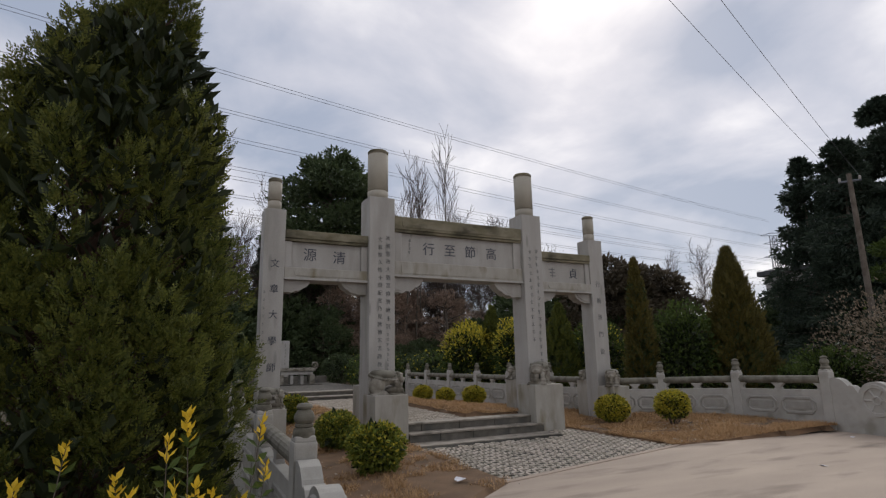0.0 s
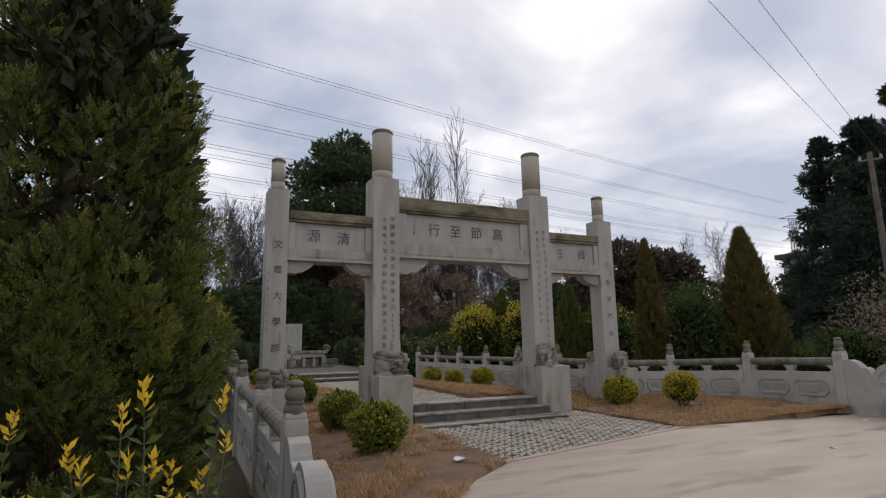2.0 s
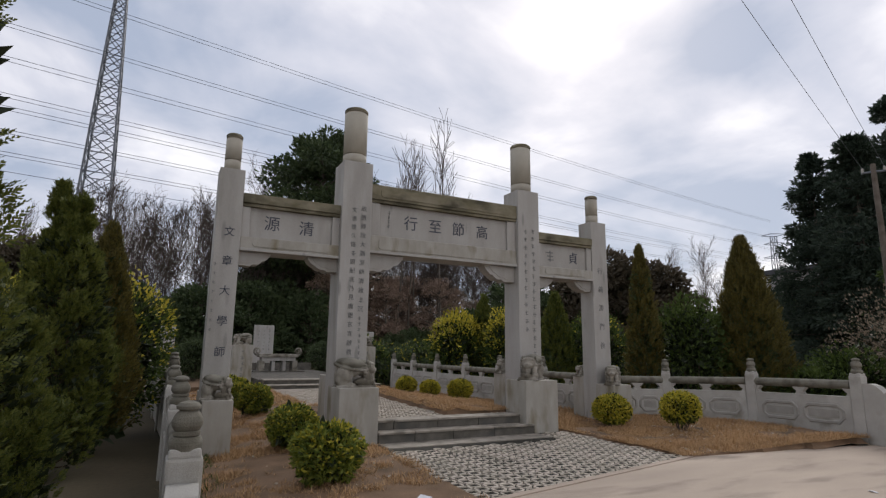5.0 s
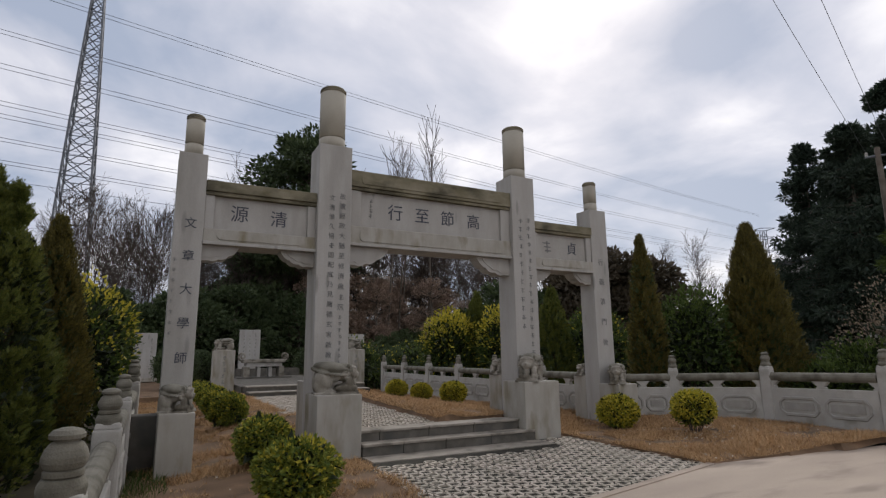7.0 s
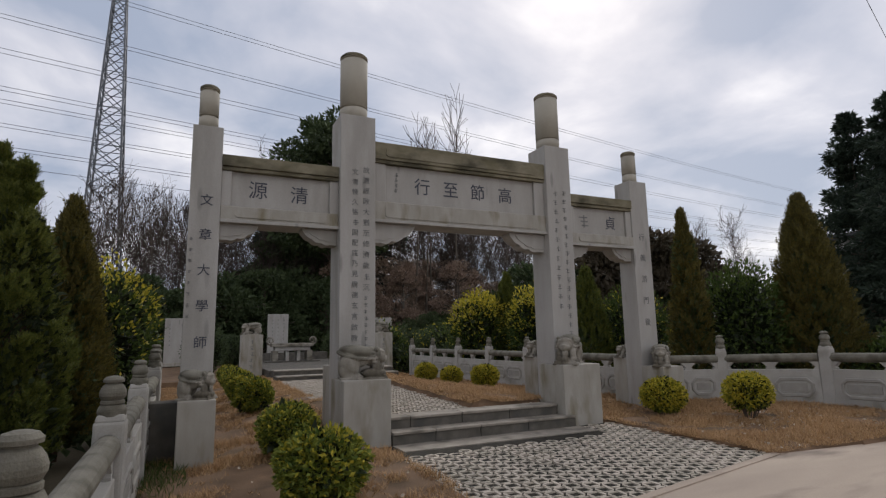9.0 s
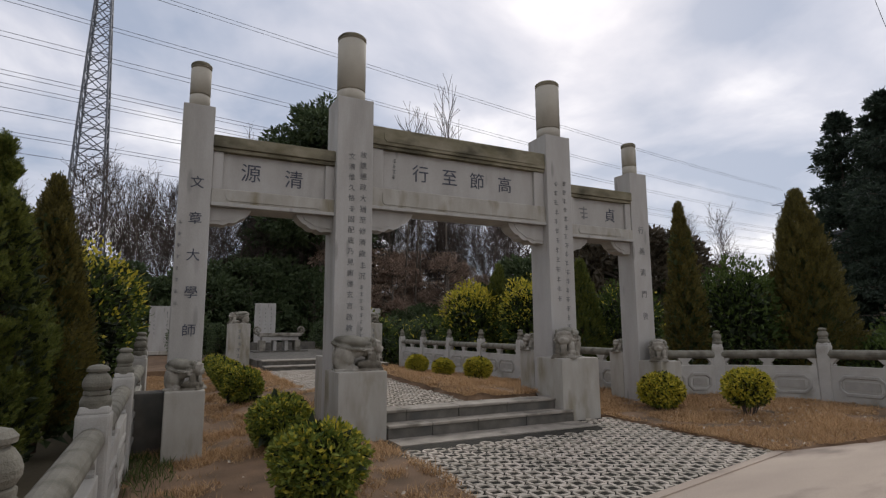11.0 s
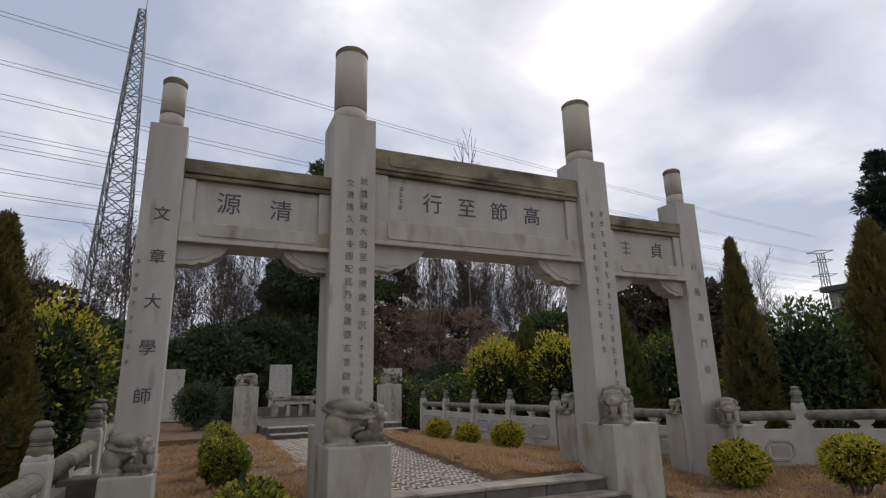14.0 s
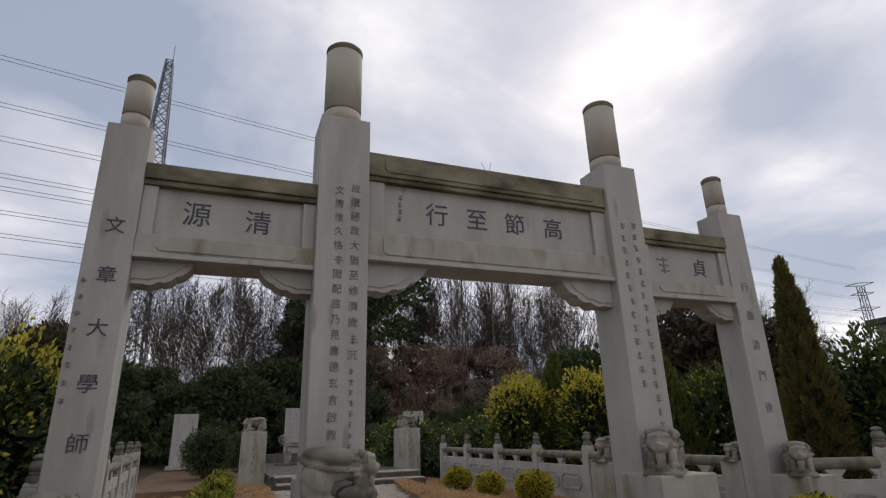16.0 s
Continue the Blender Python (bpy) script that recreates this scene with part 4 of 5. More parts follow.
def shrub(name, x, y, z, rx, rz, seed, label, leaf, leaves, material, tips=None, tip_share=0.0, stem=0.05, lumps=0.12, group="", upright=0.3, scatter=0.55):
    """A rounded leafy shrub: stems, dark heart, leaves in an uneven shell."""
    rng = np.random.default_rng(seed)
    bush = empty(name, x, y, z, label, "shrub", group)
    segs = []
    for _ in range(16):
        a, e = rng.uniform(0, 2 * np.pi), rng.uniform(0.35, 0.8)
        segs.append((0.04 * math.cos(a), 0.04 * math.sin(a), -0.03, rx * e * math.cos(a), rx * e * math.sin(a), stem + rz * rng.uniform(0.6, 1.5), 0.012 * (rx / 0.4), 0.004))
    v, f = tubes_np(segs, 5)
    tagged(np_mesh("stem", v, f, M_BARK, bush), kind="stuff")
    d = unit_rand(rng, leaves)
    lump = 1 + lumps * np.sin(4 * np.arctan2(d[:, 1], d[:, 0]) + seed) * np.cos(3 * d[:, 2] + seed * 1.7) + lumps * 0.7 * np.sin(9 * d[:, 0] + 7 * d[:, 1] + 5 * d[:, 2] + seed)
    rad = lump * (0.70 + 0.32 * rng.uniform(0, 1, leaves) ** 0.6)
    p = d * rad[:, None] * np.array([[rx, rx, rz]]) + np.array([[0, 0, rz + stem]])
    keep = p[:, 2] > stem * 0.5
    p, d = p[keep], d[keep]
    up = d + np.array([[0, 0, upright]])
    v, f = leaves_np(rng, p, up, leaf, leaf * 0.52, scatter)
    k = len(p)
    if tips:
        # young bright leaves where the shell faces the sky
        weight = 0.12 + 1.2 * np.maximum(d[:, 2], 0) if name == "golden_shrub" else 0.55 + 0.6 * d[:, 2]
        bright = (rng.uniform(0, 1, k) < tip_share * weight) & (rad[keep] > 0.84)
        tri = np.concatenate((bright, bright))
        np_mesh("young_growth", v, f[tri], tips, bush, "bright yellow young leaves")
        f = f[~tri]
    np_mesh("foliage", v, f, material, bush)
    # leaves of the dark heart, with the shade painted into them
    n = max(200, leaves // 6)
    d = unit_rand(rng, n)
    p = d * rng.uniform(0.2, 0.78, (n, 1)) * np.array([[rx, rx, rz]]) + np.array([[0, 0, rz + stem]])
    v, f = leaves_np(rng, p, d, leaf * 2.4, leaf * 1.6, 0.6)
    np_mesh("inner_foliage", v, f, L_SHADE, bush, "inner foliage with shade put into its dark colour")
    return bush


def grow(rng, segs, p, d, ln, r, level, levels, spread, up, split):
    n = 3 if level < 2 else 2
    q = p
    for i in range(n):
        d = d + rng.normal(0, 0.10 + 0.04 * level, 3)
        d[2] += up
        d /= np.linalg.norm(d)
        e = q + d * ln / n
        r1 = r * (1 - 0.22)
        segs.append((*q, *e, r, r1))
        if level < levels:
            for _ in range(split if i or level else 0):
                a = rng.normal(0, 1, 3)
                a -= d * a.dot(d)
                a /= np.linalg.norm(a) + 1e-9
                nd = d * math.cos(spread) + a * math.sin(spread)
                grow(rng, segs, e, nd, ln * rng.uniform(0.45, 0.72), r1 * 0.58, level + 1, levels, spread, up, split)
        q, r = e, r1


def bare_tree_data(seed, h, levels=3, spread=0.55, up=0.12, split=2, thin=1.0, clear=0.3):
    rng = np.random.default_rng(seed)
    segs = []
    top = np.array([0.0, 0.0, 0.0])
    d = np.array([rng.normal(0, 0.05), rng.normal(0, 0.05), 1.0])
    r = 0.011 * h * thin
    trunk = []
    n = 9
    for i in range(n):
        d = d + np.array([rng.normal(0, 0.05), rng.normal(0, 0.05), 0.1])
        d /= np.linalg.norm(d)
        e = top + d * h / n
        r1 = r * 0.83
        trunk.append((*top, *e, r, r1))
        if i >= n * clear:
            for _ in range(split + 1):
                a = rng.uniform(0, 2 * np.pi)
                nd = np.array([math.cos(a) * math.sin(spread), math.sin(a) * math.sin(spread), math.cos(spread)])
                grow(rng, segs, e, nd, h * (0.30 - 0.018 * i) * rng.uniform(0.7, 1.15), r1 * 0.5, 1, levels, spread, up, split)
        top, r = e, r1
    return trunk, segs


BARE = {}


def bare_tree(x, y, z, h, seed, label="leafless slender winter tree in the wood", rz=0.0, kind=0, group="bare trees of the wood"):
    key = kind
    if key not in BARE:
        spec = [dict(levels=3, spread=0.5, up=0.14, split=2), dict(levels=3, spread=0.38, up=0.2, split=2, clear=0.2), dict(levels=2, spread=0.42, up=0.18, split=2, clear=0.35, thin=0.8), dict(levels=3, spread=0.62, up=0.1, split=2, clear=0.25)][kind]
        t, s = bare_tree_data(40 + kind, 10.0, **{"thin": 0.62, **spec})
        proto = empty("bare_tree", 0, 0, -500, label, "tree", group)
        v, f = tubes_np(t, 7)
        np_mesh("trunk", v, f, M_BARK, proto)
        s = np.array(s)
        s[:, 6:8] = np.maximum(s[:, 6:8], 0.010)
        v, f = tubes_np(s, 3)
        np_mesh("twig_crown", v, f, L_TWIG, proto, "bare grey twigs")
        BARE[key] = proto
    c = copy_thing(BARE[key], pose(x, y, z, 0, 0, rz) @ Matrix.Diagonal((h / 10, h / 10, h / 10, 1)))
    return tagged(c, label)


def crown_clumps(rng, h, r, clumps, low=0.28, cone=0.0):
    """Places and sizes of leaf clumps that make up an uneven crown."""
    out_ = []
    for i in range(clumps):
        t = rng.uniform(0, 1)
        zz = h * (low + (0.97 - low) * t)
        env = math.sin(math.pi * min(1, 0.22 + 0.74 * t)) ** 0.7 if not cone else (1 - t) ** 0.8 * 0.95 + 0.08
        a, e = rng.uniform(0, 2 * np.pi), rng.uniform(0.35, 1.0)
        out_.append((r * env * e * math.cos(a), r * env * e * math.sin(a), zz, r * rng.uniform(0.20, 0.36) * ((0.7 + 0.3 * env) if not cone else (0.25 + 0.75 * env))))
    return out_


LEAFY = {}


def leafy_tree(x, y, z, h, r, seed, label, material, leaf=0.3, per=190, clumps=46, low=0.25, cone=0.0, proto_key=None, rz=0.0, flat=0.6, droop=0.0, group="", name="evergreen_tree", narrow=0.45):
    """Trunk, limbs to each clump, and clumps of many leaves with gaps between them. Protos are shared and scaled."""
    key = proto_key or (name, seed)
    if key not in LEAFY:
        rng = np.random.default_rng(seed)
        proto = empty(name, 0, 0, -500, label, "tree", group)
        H, R = h, r
        tk = [(0, 0, -0.2, 0.1, 0.05, H * 0.5, 0.03 * R + 0.06, 0.02 * R + 0.05), (0.1, 0.05, H * 0.5, 0.0, 0.1, H * 0.92, 0.02 * R + 0.05, 0.02)]
        v, f = tubes_np(tk, 8)
        np_mesh("trunk", v, f, M_BARK, proto)
        cl = crown_clumps(rng, H, R, clumps, low, cone)
        segs = [(0.05, 0.05, max(0.3, c[2] - (0.25 * R if not cone else -0.05)), c[0], c[1], c[2], 0.06, 0.02) for c in cl]
        v, f = tubes_np(segs, 4)
        tagged(np_mesh("limb_framework", v, f, M_BARK, proto), kind="stuff")
        P_, D_ = [], []
        for cx, cy, cz, cr in cl:
            d = unit_rand(rng, per)
            rad = rng.uniform(0.35, 1.05, per) ** 0.6
            P_.append(np.array([[cx, cy, cz]]) + d * rad[:, None] * cr * np.array([[1.15, 1.15, flat]]))
            D_.append(d + np.array([[cx / R * 0.6, cy / R * 0.6, 0.15]]))
        v, f = leaves_np(rng, np.concatenate(P_), np.concatenate(D_), leaf, leaf * narrow, 0.5, droop)
        np_mesh("crown", v, f, material, proto)
        LEAFY[key] = (proto, h)
    proto, ph = LEAFY[key]
    s = h / ph
    c = copy_thing(proto, pose(x, y, z, 0, 0, rz) @ Matrix.Diagonal((s, s, s, 1)))
    return tagged(c, label, group=group)


def sprig_shrub(x, y, z, seed, label, tips):
    """Upright shoots with pairs of small leaves, yellow towards the tips; tips are (side, depth, height)."""
    rng = np.random.default_rng(seed)
    bush = empty("golden_privet", x, y, z, label, "shrub")
    segs, pg, dg, py_, dy = [], [], [], [], []
    for tx, ty, tall in tips:
        bx, by = tx * 0.55 + rng.uniform(-0.05, 0.05), ty * 0.5
        lean = rng.uniform(0.3, 1.0)

        def at(t):
            e = t + lean * t * (t - 1) * 0.6
            return np.array([bx + (tx - bx) * e + 0.012 * math.sin(5 * t + tall * 30), by + (ty - by) * e, tall * t])
        for k in range(8):
            segs.append((*at(k / 8), *at((k + 1) / 8), 0.0052 - 0.0005 * k, 0.0047 - 0.0005 * k))
        down, k = 0.0, 0
        bright = rng.uniform(0.055, 0.125)
        while down < 0.62:
            t = 1 - down / tall
            a = 1.2 * k + rng.uniform(-0.4, 0.4)
            for s in (0, math.pi):
                young = down < bright
                d = np.array([math.cos(a + s), 0.6 * math.sin(a + s), (1.5 - 9 * down) if young else 0.55])
                (py_ if young else pg).append(at(t))
                (dy if young else dg).append(d)
            if k == 0:
                py_.append(at(t))
                dy.append(np.array([0.1, 0.0, 1.0]))
            down += (0.017 if young else 0.042) * rng.uniform(0.8, 1.2)
            k += 1
    v, f = tubes_np(segs, 5)
    tagged(np_mesh("stem", v, f, M_BARK, bush), kind="stuff")
    v, f = leaves_np(rng, np.array(pg), np.array(dg), 0.056, 0.024, 0.18)
    tagged(np_mesh("foliage", v, f, L_GREEN, bush), kind="stuff")
    v, f = leaves_np(rng, np.array(py_), np.array(dy), 0.042, 0.017, 0.14)
    tagged(np_mesh("young_growth", v, f, L_YELLOW, bush, "bright yellow young leaves"), kind="stuff")
    return bush


def arborvitae(x, y, z, h, r, seed, label, tufts, leads, per=70, leaf=0.023, spray=0.075, material=None, group="", lean=0.0):
    """A broad arborvitae: flame-shaped tufts of fine flat sprays on a tapering body, with several leading shoots."""
    rng = np.random.default_rng(seed)
    tree = empty("arborvitae", x, y, z, label, "tree", group)
    tr = bmesh.new()
    tube(tr, (0, 0, -0.05), (0, 0, h * 0.6), r * 0.10, r * 0.05, 8)
    part("trunk", tr, M_BARK_R, tree)
    rel = np.array([0, 0.12, 0.30, 0.42, 0.53, 0.64, 0.744, 0.88, 1.0])
    wid = np.array([0.74, 0.93, 0.97, 0.88, 0.79, 0.68, 0.52, 0.30, 0.05]) * r
    u = rng.uniform(0.02, 0.67, tufts * 3)
    u = u[rng.uniform(0, 1, tufts * 3) < np.interp(u, rel, wid) / r][:tufts]
    n = len(u)
    a = rng.uniform(0, 2 * np.pi, n)
    rr = np.maximum(0.04, np.interp(u, rel, wid) * rng.uniform(0.78, 1.0, n) - 0.19)
    centre = np.stack((rr * np.cos(a), rr * np.sin(a), u * h), axis=1)
    flare = 0.42 * (1 - 0.85 * u / 0.67)
    axis = np.stack((flare * np.cos(a), flare * np.sin(a), np.ones(n)), axis=1)
    size = rng.uniform(0.7, 1.4, n) * (1 - 0.25 * u / 0.67)
    for lx, ly, lh, lr in leads:
        m = 34
        t = rng.uniform(0.0, 1.0, m)
        zz = h * 0.62 + t * (lh - h * 0.62) - 0.16
        b = rng.uniform(0, 2 * np.pi, m)
        w = lr * (1 - t) ** 0.6 * 0.45
        centre = np.concatenate((centre, np.stack((lx + w * np.cos(b), ly + w * np.sin(b), zz), axis=1)))
        axis = np.concatenate((axis, np.stack((0.18 * np.cos(b), 0.18 * np.sin(b), np.ones(m)), axis=1)))
        size = np.concatenate((size, rng.uniform(0.45, 0.75, m) * (1 - 0.35 * t)))
    centre[:, 0] += lean * np.clip((centre[:, 2] / h - 0.42) / 0.3, 0, 1)
    axis += rng.normal(0, 0.10, axis.shape)
    axis /= np.linalg.norm(axis, axis=1)[:, None]
    n = len(centre)
    segs = [(c[0] * 0.25, c[1] * 0.25, max(0.05, c[2] - 0.25), *c, 0.011, 0.005) for c in centre]
    v, f = tubes_np(segs, 4)
    tagged(np_mesh("limb_framework", v, f, M_BARK_R, tree), kind="stuff")
    k = np.repeat(np.arange(n), per)
    t = rng.uniform(0, 1, len(k)) ** 0.8
    side = np.cross(axis[k], rng.normal(0, 1, (len(k), 3)))
    side /= np.linalg.norm(side, axis=1)[:, None] + 1e-9
    swell = np.sin(np.pi * (0.22 + 0.74 * t)) * size[k] * 0.105
    p = centre[k] + axis[k] * (t * 0.34 * size[k])[:, None] + side * (swell * rng.uniform(0.25, 1.0, len(k)) ** 0.5)[:, None]
    d = axis[k] * (0.55 + 0.7 * t)[:, None] + side * 0.75 + rng.normal(0, 0.15, p.shape)
    v, f = sprays_np(rng, p, d, spray, 9, leaf, leaf * 0.36)
    crown = np_mesh("crown", v, f, material or L_CYPRESS, tree, "upright tufts of fine flat green sprays")
    # inner leaves coloured near black for the shade between the tufts
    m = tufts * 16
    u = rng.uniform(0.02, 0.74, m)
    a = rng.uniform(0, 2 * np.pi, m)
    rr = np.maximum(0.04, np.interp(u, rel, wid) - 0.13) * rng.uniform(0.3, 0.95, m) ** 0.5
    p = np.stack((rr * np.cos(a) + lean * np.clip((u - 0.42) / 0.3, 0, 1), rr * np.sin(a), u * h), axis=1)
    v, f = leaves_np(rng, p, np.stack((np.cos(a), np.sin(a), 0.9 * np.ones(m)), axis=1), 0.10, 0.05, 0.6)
    np_mesh("inner_foliage", v, f, L_SHADE, tree, "inner foliage with shade put into its dark colour")
    return tree


# foreground hedge and conifers along the left balustrade
arborvitae(0.09, 3.0, -0.15, 4.3, 0.88, 11, "tall dense green arborvitae beside the balustrade", 350, ((-0.14, 0.0, 3.6, 0.12), (0.02, -0.10, 3.85, 0.12), (0.17, 0.0, 4.3, 0.16)), per=105, lean=0.11)
arborvitae(-1.38, 3.15, -0.15, 2.6, 0.82, 16, "dense green arborvitae beside the balustrade", 170, ((-0.2, 0.0, 2.6, 0.2), (0.15, -0.05, 2.7, 0.2)), per=90)
sprig_shrub(0.523, 2.05, -0.02, 5, "privet hedge with yellow young shoots under the arborvitae", ((0.023, 0.0, 1.193), (-0.045, -0.03, 1.125), (0.271, 0.02, 1.159), (-0.181, 0.03, 1.001), (-0.147, -0.04, 0.956), (0.056, 0.0, 0.956), (0.305, -0.02, 1.012), (0.113, 0.05, 0.922), (-0.011, -0.06, 0.967), (0.226, 0.06, 0.877), (-0.249, 0.05, 0.843), (0.169, -0.05, 0.82)))
sprig_shrub(0.003, 2.05, -0.02, 6, "privet hedge with yellow young shoots under the arborvitae", ((0.181, 0.0, 1.125), (0.079, -0.02, 1.012), (-0.136, 0.02, 1.069), (-0.056, 0.05, 0.933), (0.147, 0.06, 0.899), (-0.226, -0.04, 0.978), (-0.339, 0.03, 1.091), (0.226, -0.05, 0.865), (-0.429, 0.0, 0.956)))
arborvitae(0.15, 9.3, -0.15, 3.75, 0.80, 12, "tall green arborvitae behind the balustrade", 190, ((-0.15, 0.05, 3.65, 0.26), (0.12, 0.0, 3.5, 0.26), (0.0, -0.1, 3.4, 0.3)), per=95, leaf=0.034, spray=0.10)
arborvitae(0.06, 5.86, -0.15, 2.3, 0.80, 17, "low green arborvitae behind the balustrade", 130, ((-0.1, 0.05, 2.2, 0.2), (0.1, 0.0, 2.1, 0.2)), per=70, leaf=0.03, spray=0.09)
cypress(0.50, 10.7, -0.1, 3.25, 0.48, 13, "bronzed green arborvitae behind the balustrade", sprays=3000, leaf=0.06, material=L_CYPRESS_B, spray=0.16)
shrub("golden_shrub", 0.70, 12.2, 0, 0.85, 1.22, 21, "tall golden-leaved shrub behind the balustrade", 0.085, 5200, L_GREEN, L_GOLD, 0.65, lumps=0.16)
shrub("golden_shrub", -1.0, 13.6, 0, 1.0, 1.25, 22, "tall golden-leaved shrub behind the balustrade", 0.085, 5200, L_GREEN, L_GOLD, 0.6, lumps=0.16)
shrub("evergreen_shrub", -0.5, 9.2, -0.1, 0.8, 0.9, 23, "dark green leafy shrub in the hedge", 0.09, 3500, L_DARK, lumps=0.16)
shrub("evergreen_shrub", -0.9, 15.8, 0, 1.3, 1.1, 24, "dark green leafy shrub in the hedge", 0.10, 4200, L_DARK, lumps=0.16)

# clipped bushes
BUSH = shrub("box_bush", 2.95, 6.70, -0.03, 0.34, 0.285, 31, "round clipped green and yellow bush on the dead lawn", 0.056, 5200, L_BOX, L_GOLD, 0.38, stem=0.04, lumps=0.09, group="clipped bushes", upright=0.25, scatter=0.9)


def bush_copy(x, y, z, s, rz, label="round clipped green and yellow bush on the dead lawn"):
    return tagged(copy_thing(BUSH, pose(x, y, z, 0, 0, rz) @ Matrix.Diagonal((s, s, s, 1))), label)


for x, y, s, rz in ((3.01, 8.68, 0.95, 70), (2.97, 11.7, 0.90, 140), (2.98, 13.3, 0.85, 200), (3.05, 14.9, 0.9, 20), (3.1, 16.6, 0.9, 290), (3.15, 18.4, 0.9, 60), (3.2, 20.2, 0.9, 170)):
    bush_copy(x, y, ground_z(x, y) + 0.02, s, rz)
BUSH2 = shrub("box_bush", 8.78, 8.7, 0.03, 0.33, 0.25, 32, "round clipped golden bush on the dead lawn", 0.048, 5600, L_BOX, L_GOLD, 3.5, stem=0.05, lumps=0.05, group="clipped bushes", upright=0.25, scatter=0.9)
shrub("box_bush", 9.33, 7.65, 0.03, 0.32, 0.25, 33, "ragged golden bush on bare stems in the dead lawn", 0.048, 5000, L_BOX, L_GOLD, 3.0, stem=0.16, lumps=0.1, group="clipped bushes", upright=0.25, scatter=0.9)
for x, y, s, rz in ((8.0, 13.0, 0.92, 30), (8.05, 14.8, 0.82, 110), (8.05, 16.4, 0.92, 200)):
    tagged(copy_thing(BUSH2, pose(x, y, ground_z(x, y) + 0.06, 0, 0, rz) @ Matrix.Diagonal((s, s, s, 1))), "small golden clipped bush inside the court")
for x, y, rx, rz, sd in ((2.75, 26.3, 0.86, 0.80, 41), (4.0, 30.5, 0.85, 0.70, 42), (9.7, 31.4, 1.1, 0.85, 43), (9.75, 25.0, 0.72, 0.70, 44)):
    shrub("round_shrub", x, y, 0.05, rx, rz, sd, "dark green rounded shrub beside the terrace", 0.09, 3600, L_DARK, lumps=0.07)

# beyond the right balustrade
cypress(11.78, 10.66, -0.15, 4.05, 0.42, 51, "slim bronzed cypress behind the balustrade", sprays=3000, leaf=0.06, material=L_CYPRESS_B, belly=0.25)
cypress(13.86, 9.35, -0.2, 4.3, 0.88, 52, "broad bronzed conical arborvitae behind the balustrade", sprays=7000, leaf=0.06, material=L_CYPRESS_B, spray=0.18, belly=0.22)
cypress(11.4, 13.5, -0.2, 3.1, 0.6, 53, "green conical cypress behind the balustrade", sprays=2400, leaf=0.07, spray=0.2)
cypress(11.5, 17.6, -0.2, 3.4, 0.55, 54, "dark slim cypress between golden shrubs", sprays=2000, leaf=0.075, spray=0.2)
shrub("golden_shrub", 10.6, 18.0, -0.2, 0.95, 1.42, 55, "large golden-leaved shrub behind the balustrade", 0.11, 5200, L_GREEN, L_GOLD, 1.1, lumps=0.14)
shrub("golden_shrub", 11.75, 16.4, -0.2, 0.85, 1.42, 56, "large golden-leaved shrub behind the balustrade", 0.11, 5000, L_GREEN, L_GOLD, 1.0, lumps=0.14)
shrub("evergreen_shrub", 12.95, 10.26, -0.2, 0.95, 1.45, 57, "bright green leafy shrub behind the balustrade", 0.10, 5200, L_GREEN, lumps=0.1)
shrub("evergreen_shrub", 12.6, 13.2, -0.2, 1.0, 1.3, 58, "bright green leafy shrub behind the balustrade", 0.10, 4600, L_GREEN, L_GOLD, 0.15, lumps=0.1)
shrub("evergreen_shrub", 15.4, 8.0, -0.2, 1.0, 0.8, 59, "green leafy shrub behind the balustrade", 0.10, 4200, L_GREEN, lumps=0.14)
shrub("evergreen_shrub", 14.3, 8.2, -0.2, 0.9, 0.6, 60, "low green shrub behind the balustrade", 0.09, 3600, L_GREEN, lumps=0.14)
for x, y, rx, rz, sd, m in ((15.66, 6.1, 1.3, 1.35, 61, L_DRY), (14.2, 4.8, 1.2, 1.25, 62, L_DRY), (18.0, 8.0, 1.5, 1.45, 63, L_DRY), (20.5, 8.2, 1.6, 1.5, 64, L_DRY)):
    shrub("dry_shrub", x, y, -0.2, rx, rz, sd, "tangled brown winter shrub with dry leaves", 0.085, 3600, m, L_GREEN, 0.05, lumps=0.25)
for i in range(14):
    x = 9.0 + 1.05 * (i % 7) + random.uniform(-0.3, 0.3)
    y = 23.5 + 2.2 * (i // 7) + random.uniform(-0.5, 0.5)
    shrub("evergreen_shrub", x, y, -0.2, random.uniform(0.8, 1.15), random.uniform(0.7, 1.0), 70 + i, "mixed green shrub at the edge of the wood", 0.12, 1500, (L_GREEN, L_DARK, L_DARK, L_GREEN)[i % 4], L_GOLD, 0.12, lumps=0.18)

# the wood behind
rw = random.Random(7)
for i in range(26):
    x = -9 + i * 1.25 + rw.uniform(-0.5, 0.5)
    y = 37.0 + rw.uniform(-1.5, 3.0)
    h = rw.uniform(4.6, 6.2) * (0.5 if 11 < x < 21 else 0.85 if 6 < x else 0.82)
    leafy_tree(x, y, field_z(x, y), h, 2.0, 80, "dark evergreen tree at the edge of the wood", L_DARK, leaf=0.26, per=150, clumps=44, low=0.06, proto_key="edge%d" % (i % 3), rz=rw.uniform(0, 360), group="evergreens of the wood")
for i in range(16):
    x = 23 + i * 2.2 + rw.uniform(-0.8, 0.8)
    y = 36.0 - i * 1.0 + rw.uniform(-2, 2)
    leafy_tree(x, y, field_z(x, y), rw.uniform(4.5, 6.5), 2.0, 80, "dark evergreen tree at the edge of the wood", L_DARK, leaf=0.26, per=150, clumps=44, low=0.06, proto_key="edge%d" % (i % 3), rz=rw.uniform(0, 360), group="evergreens of the wood")
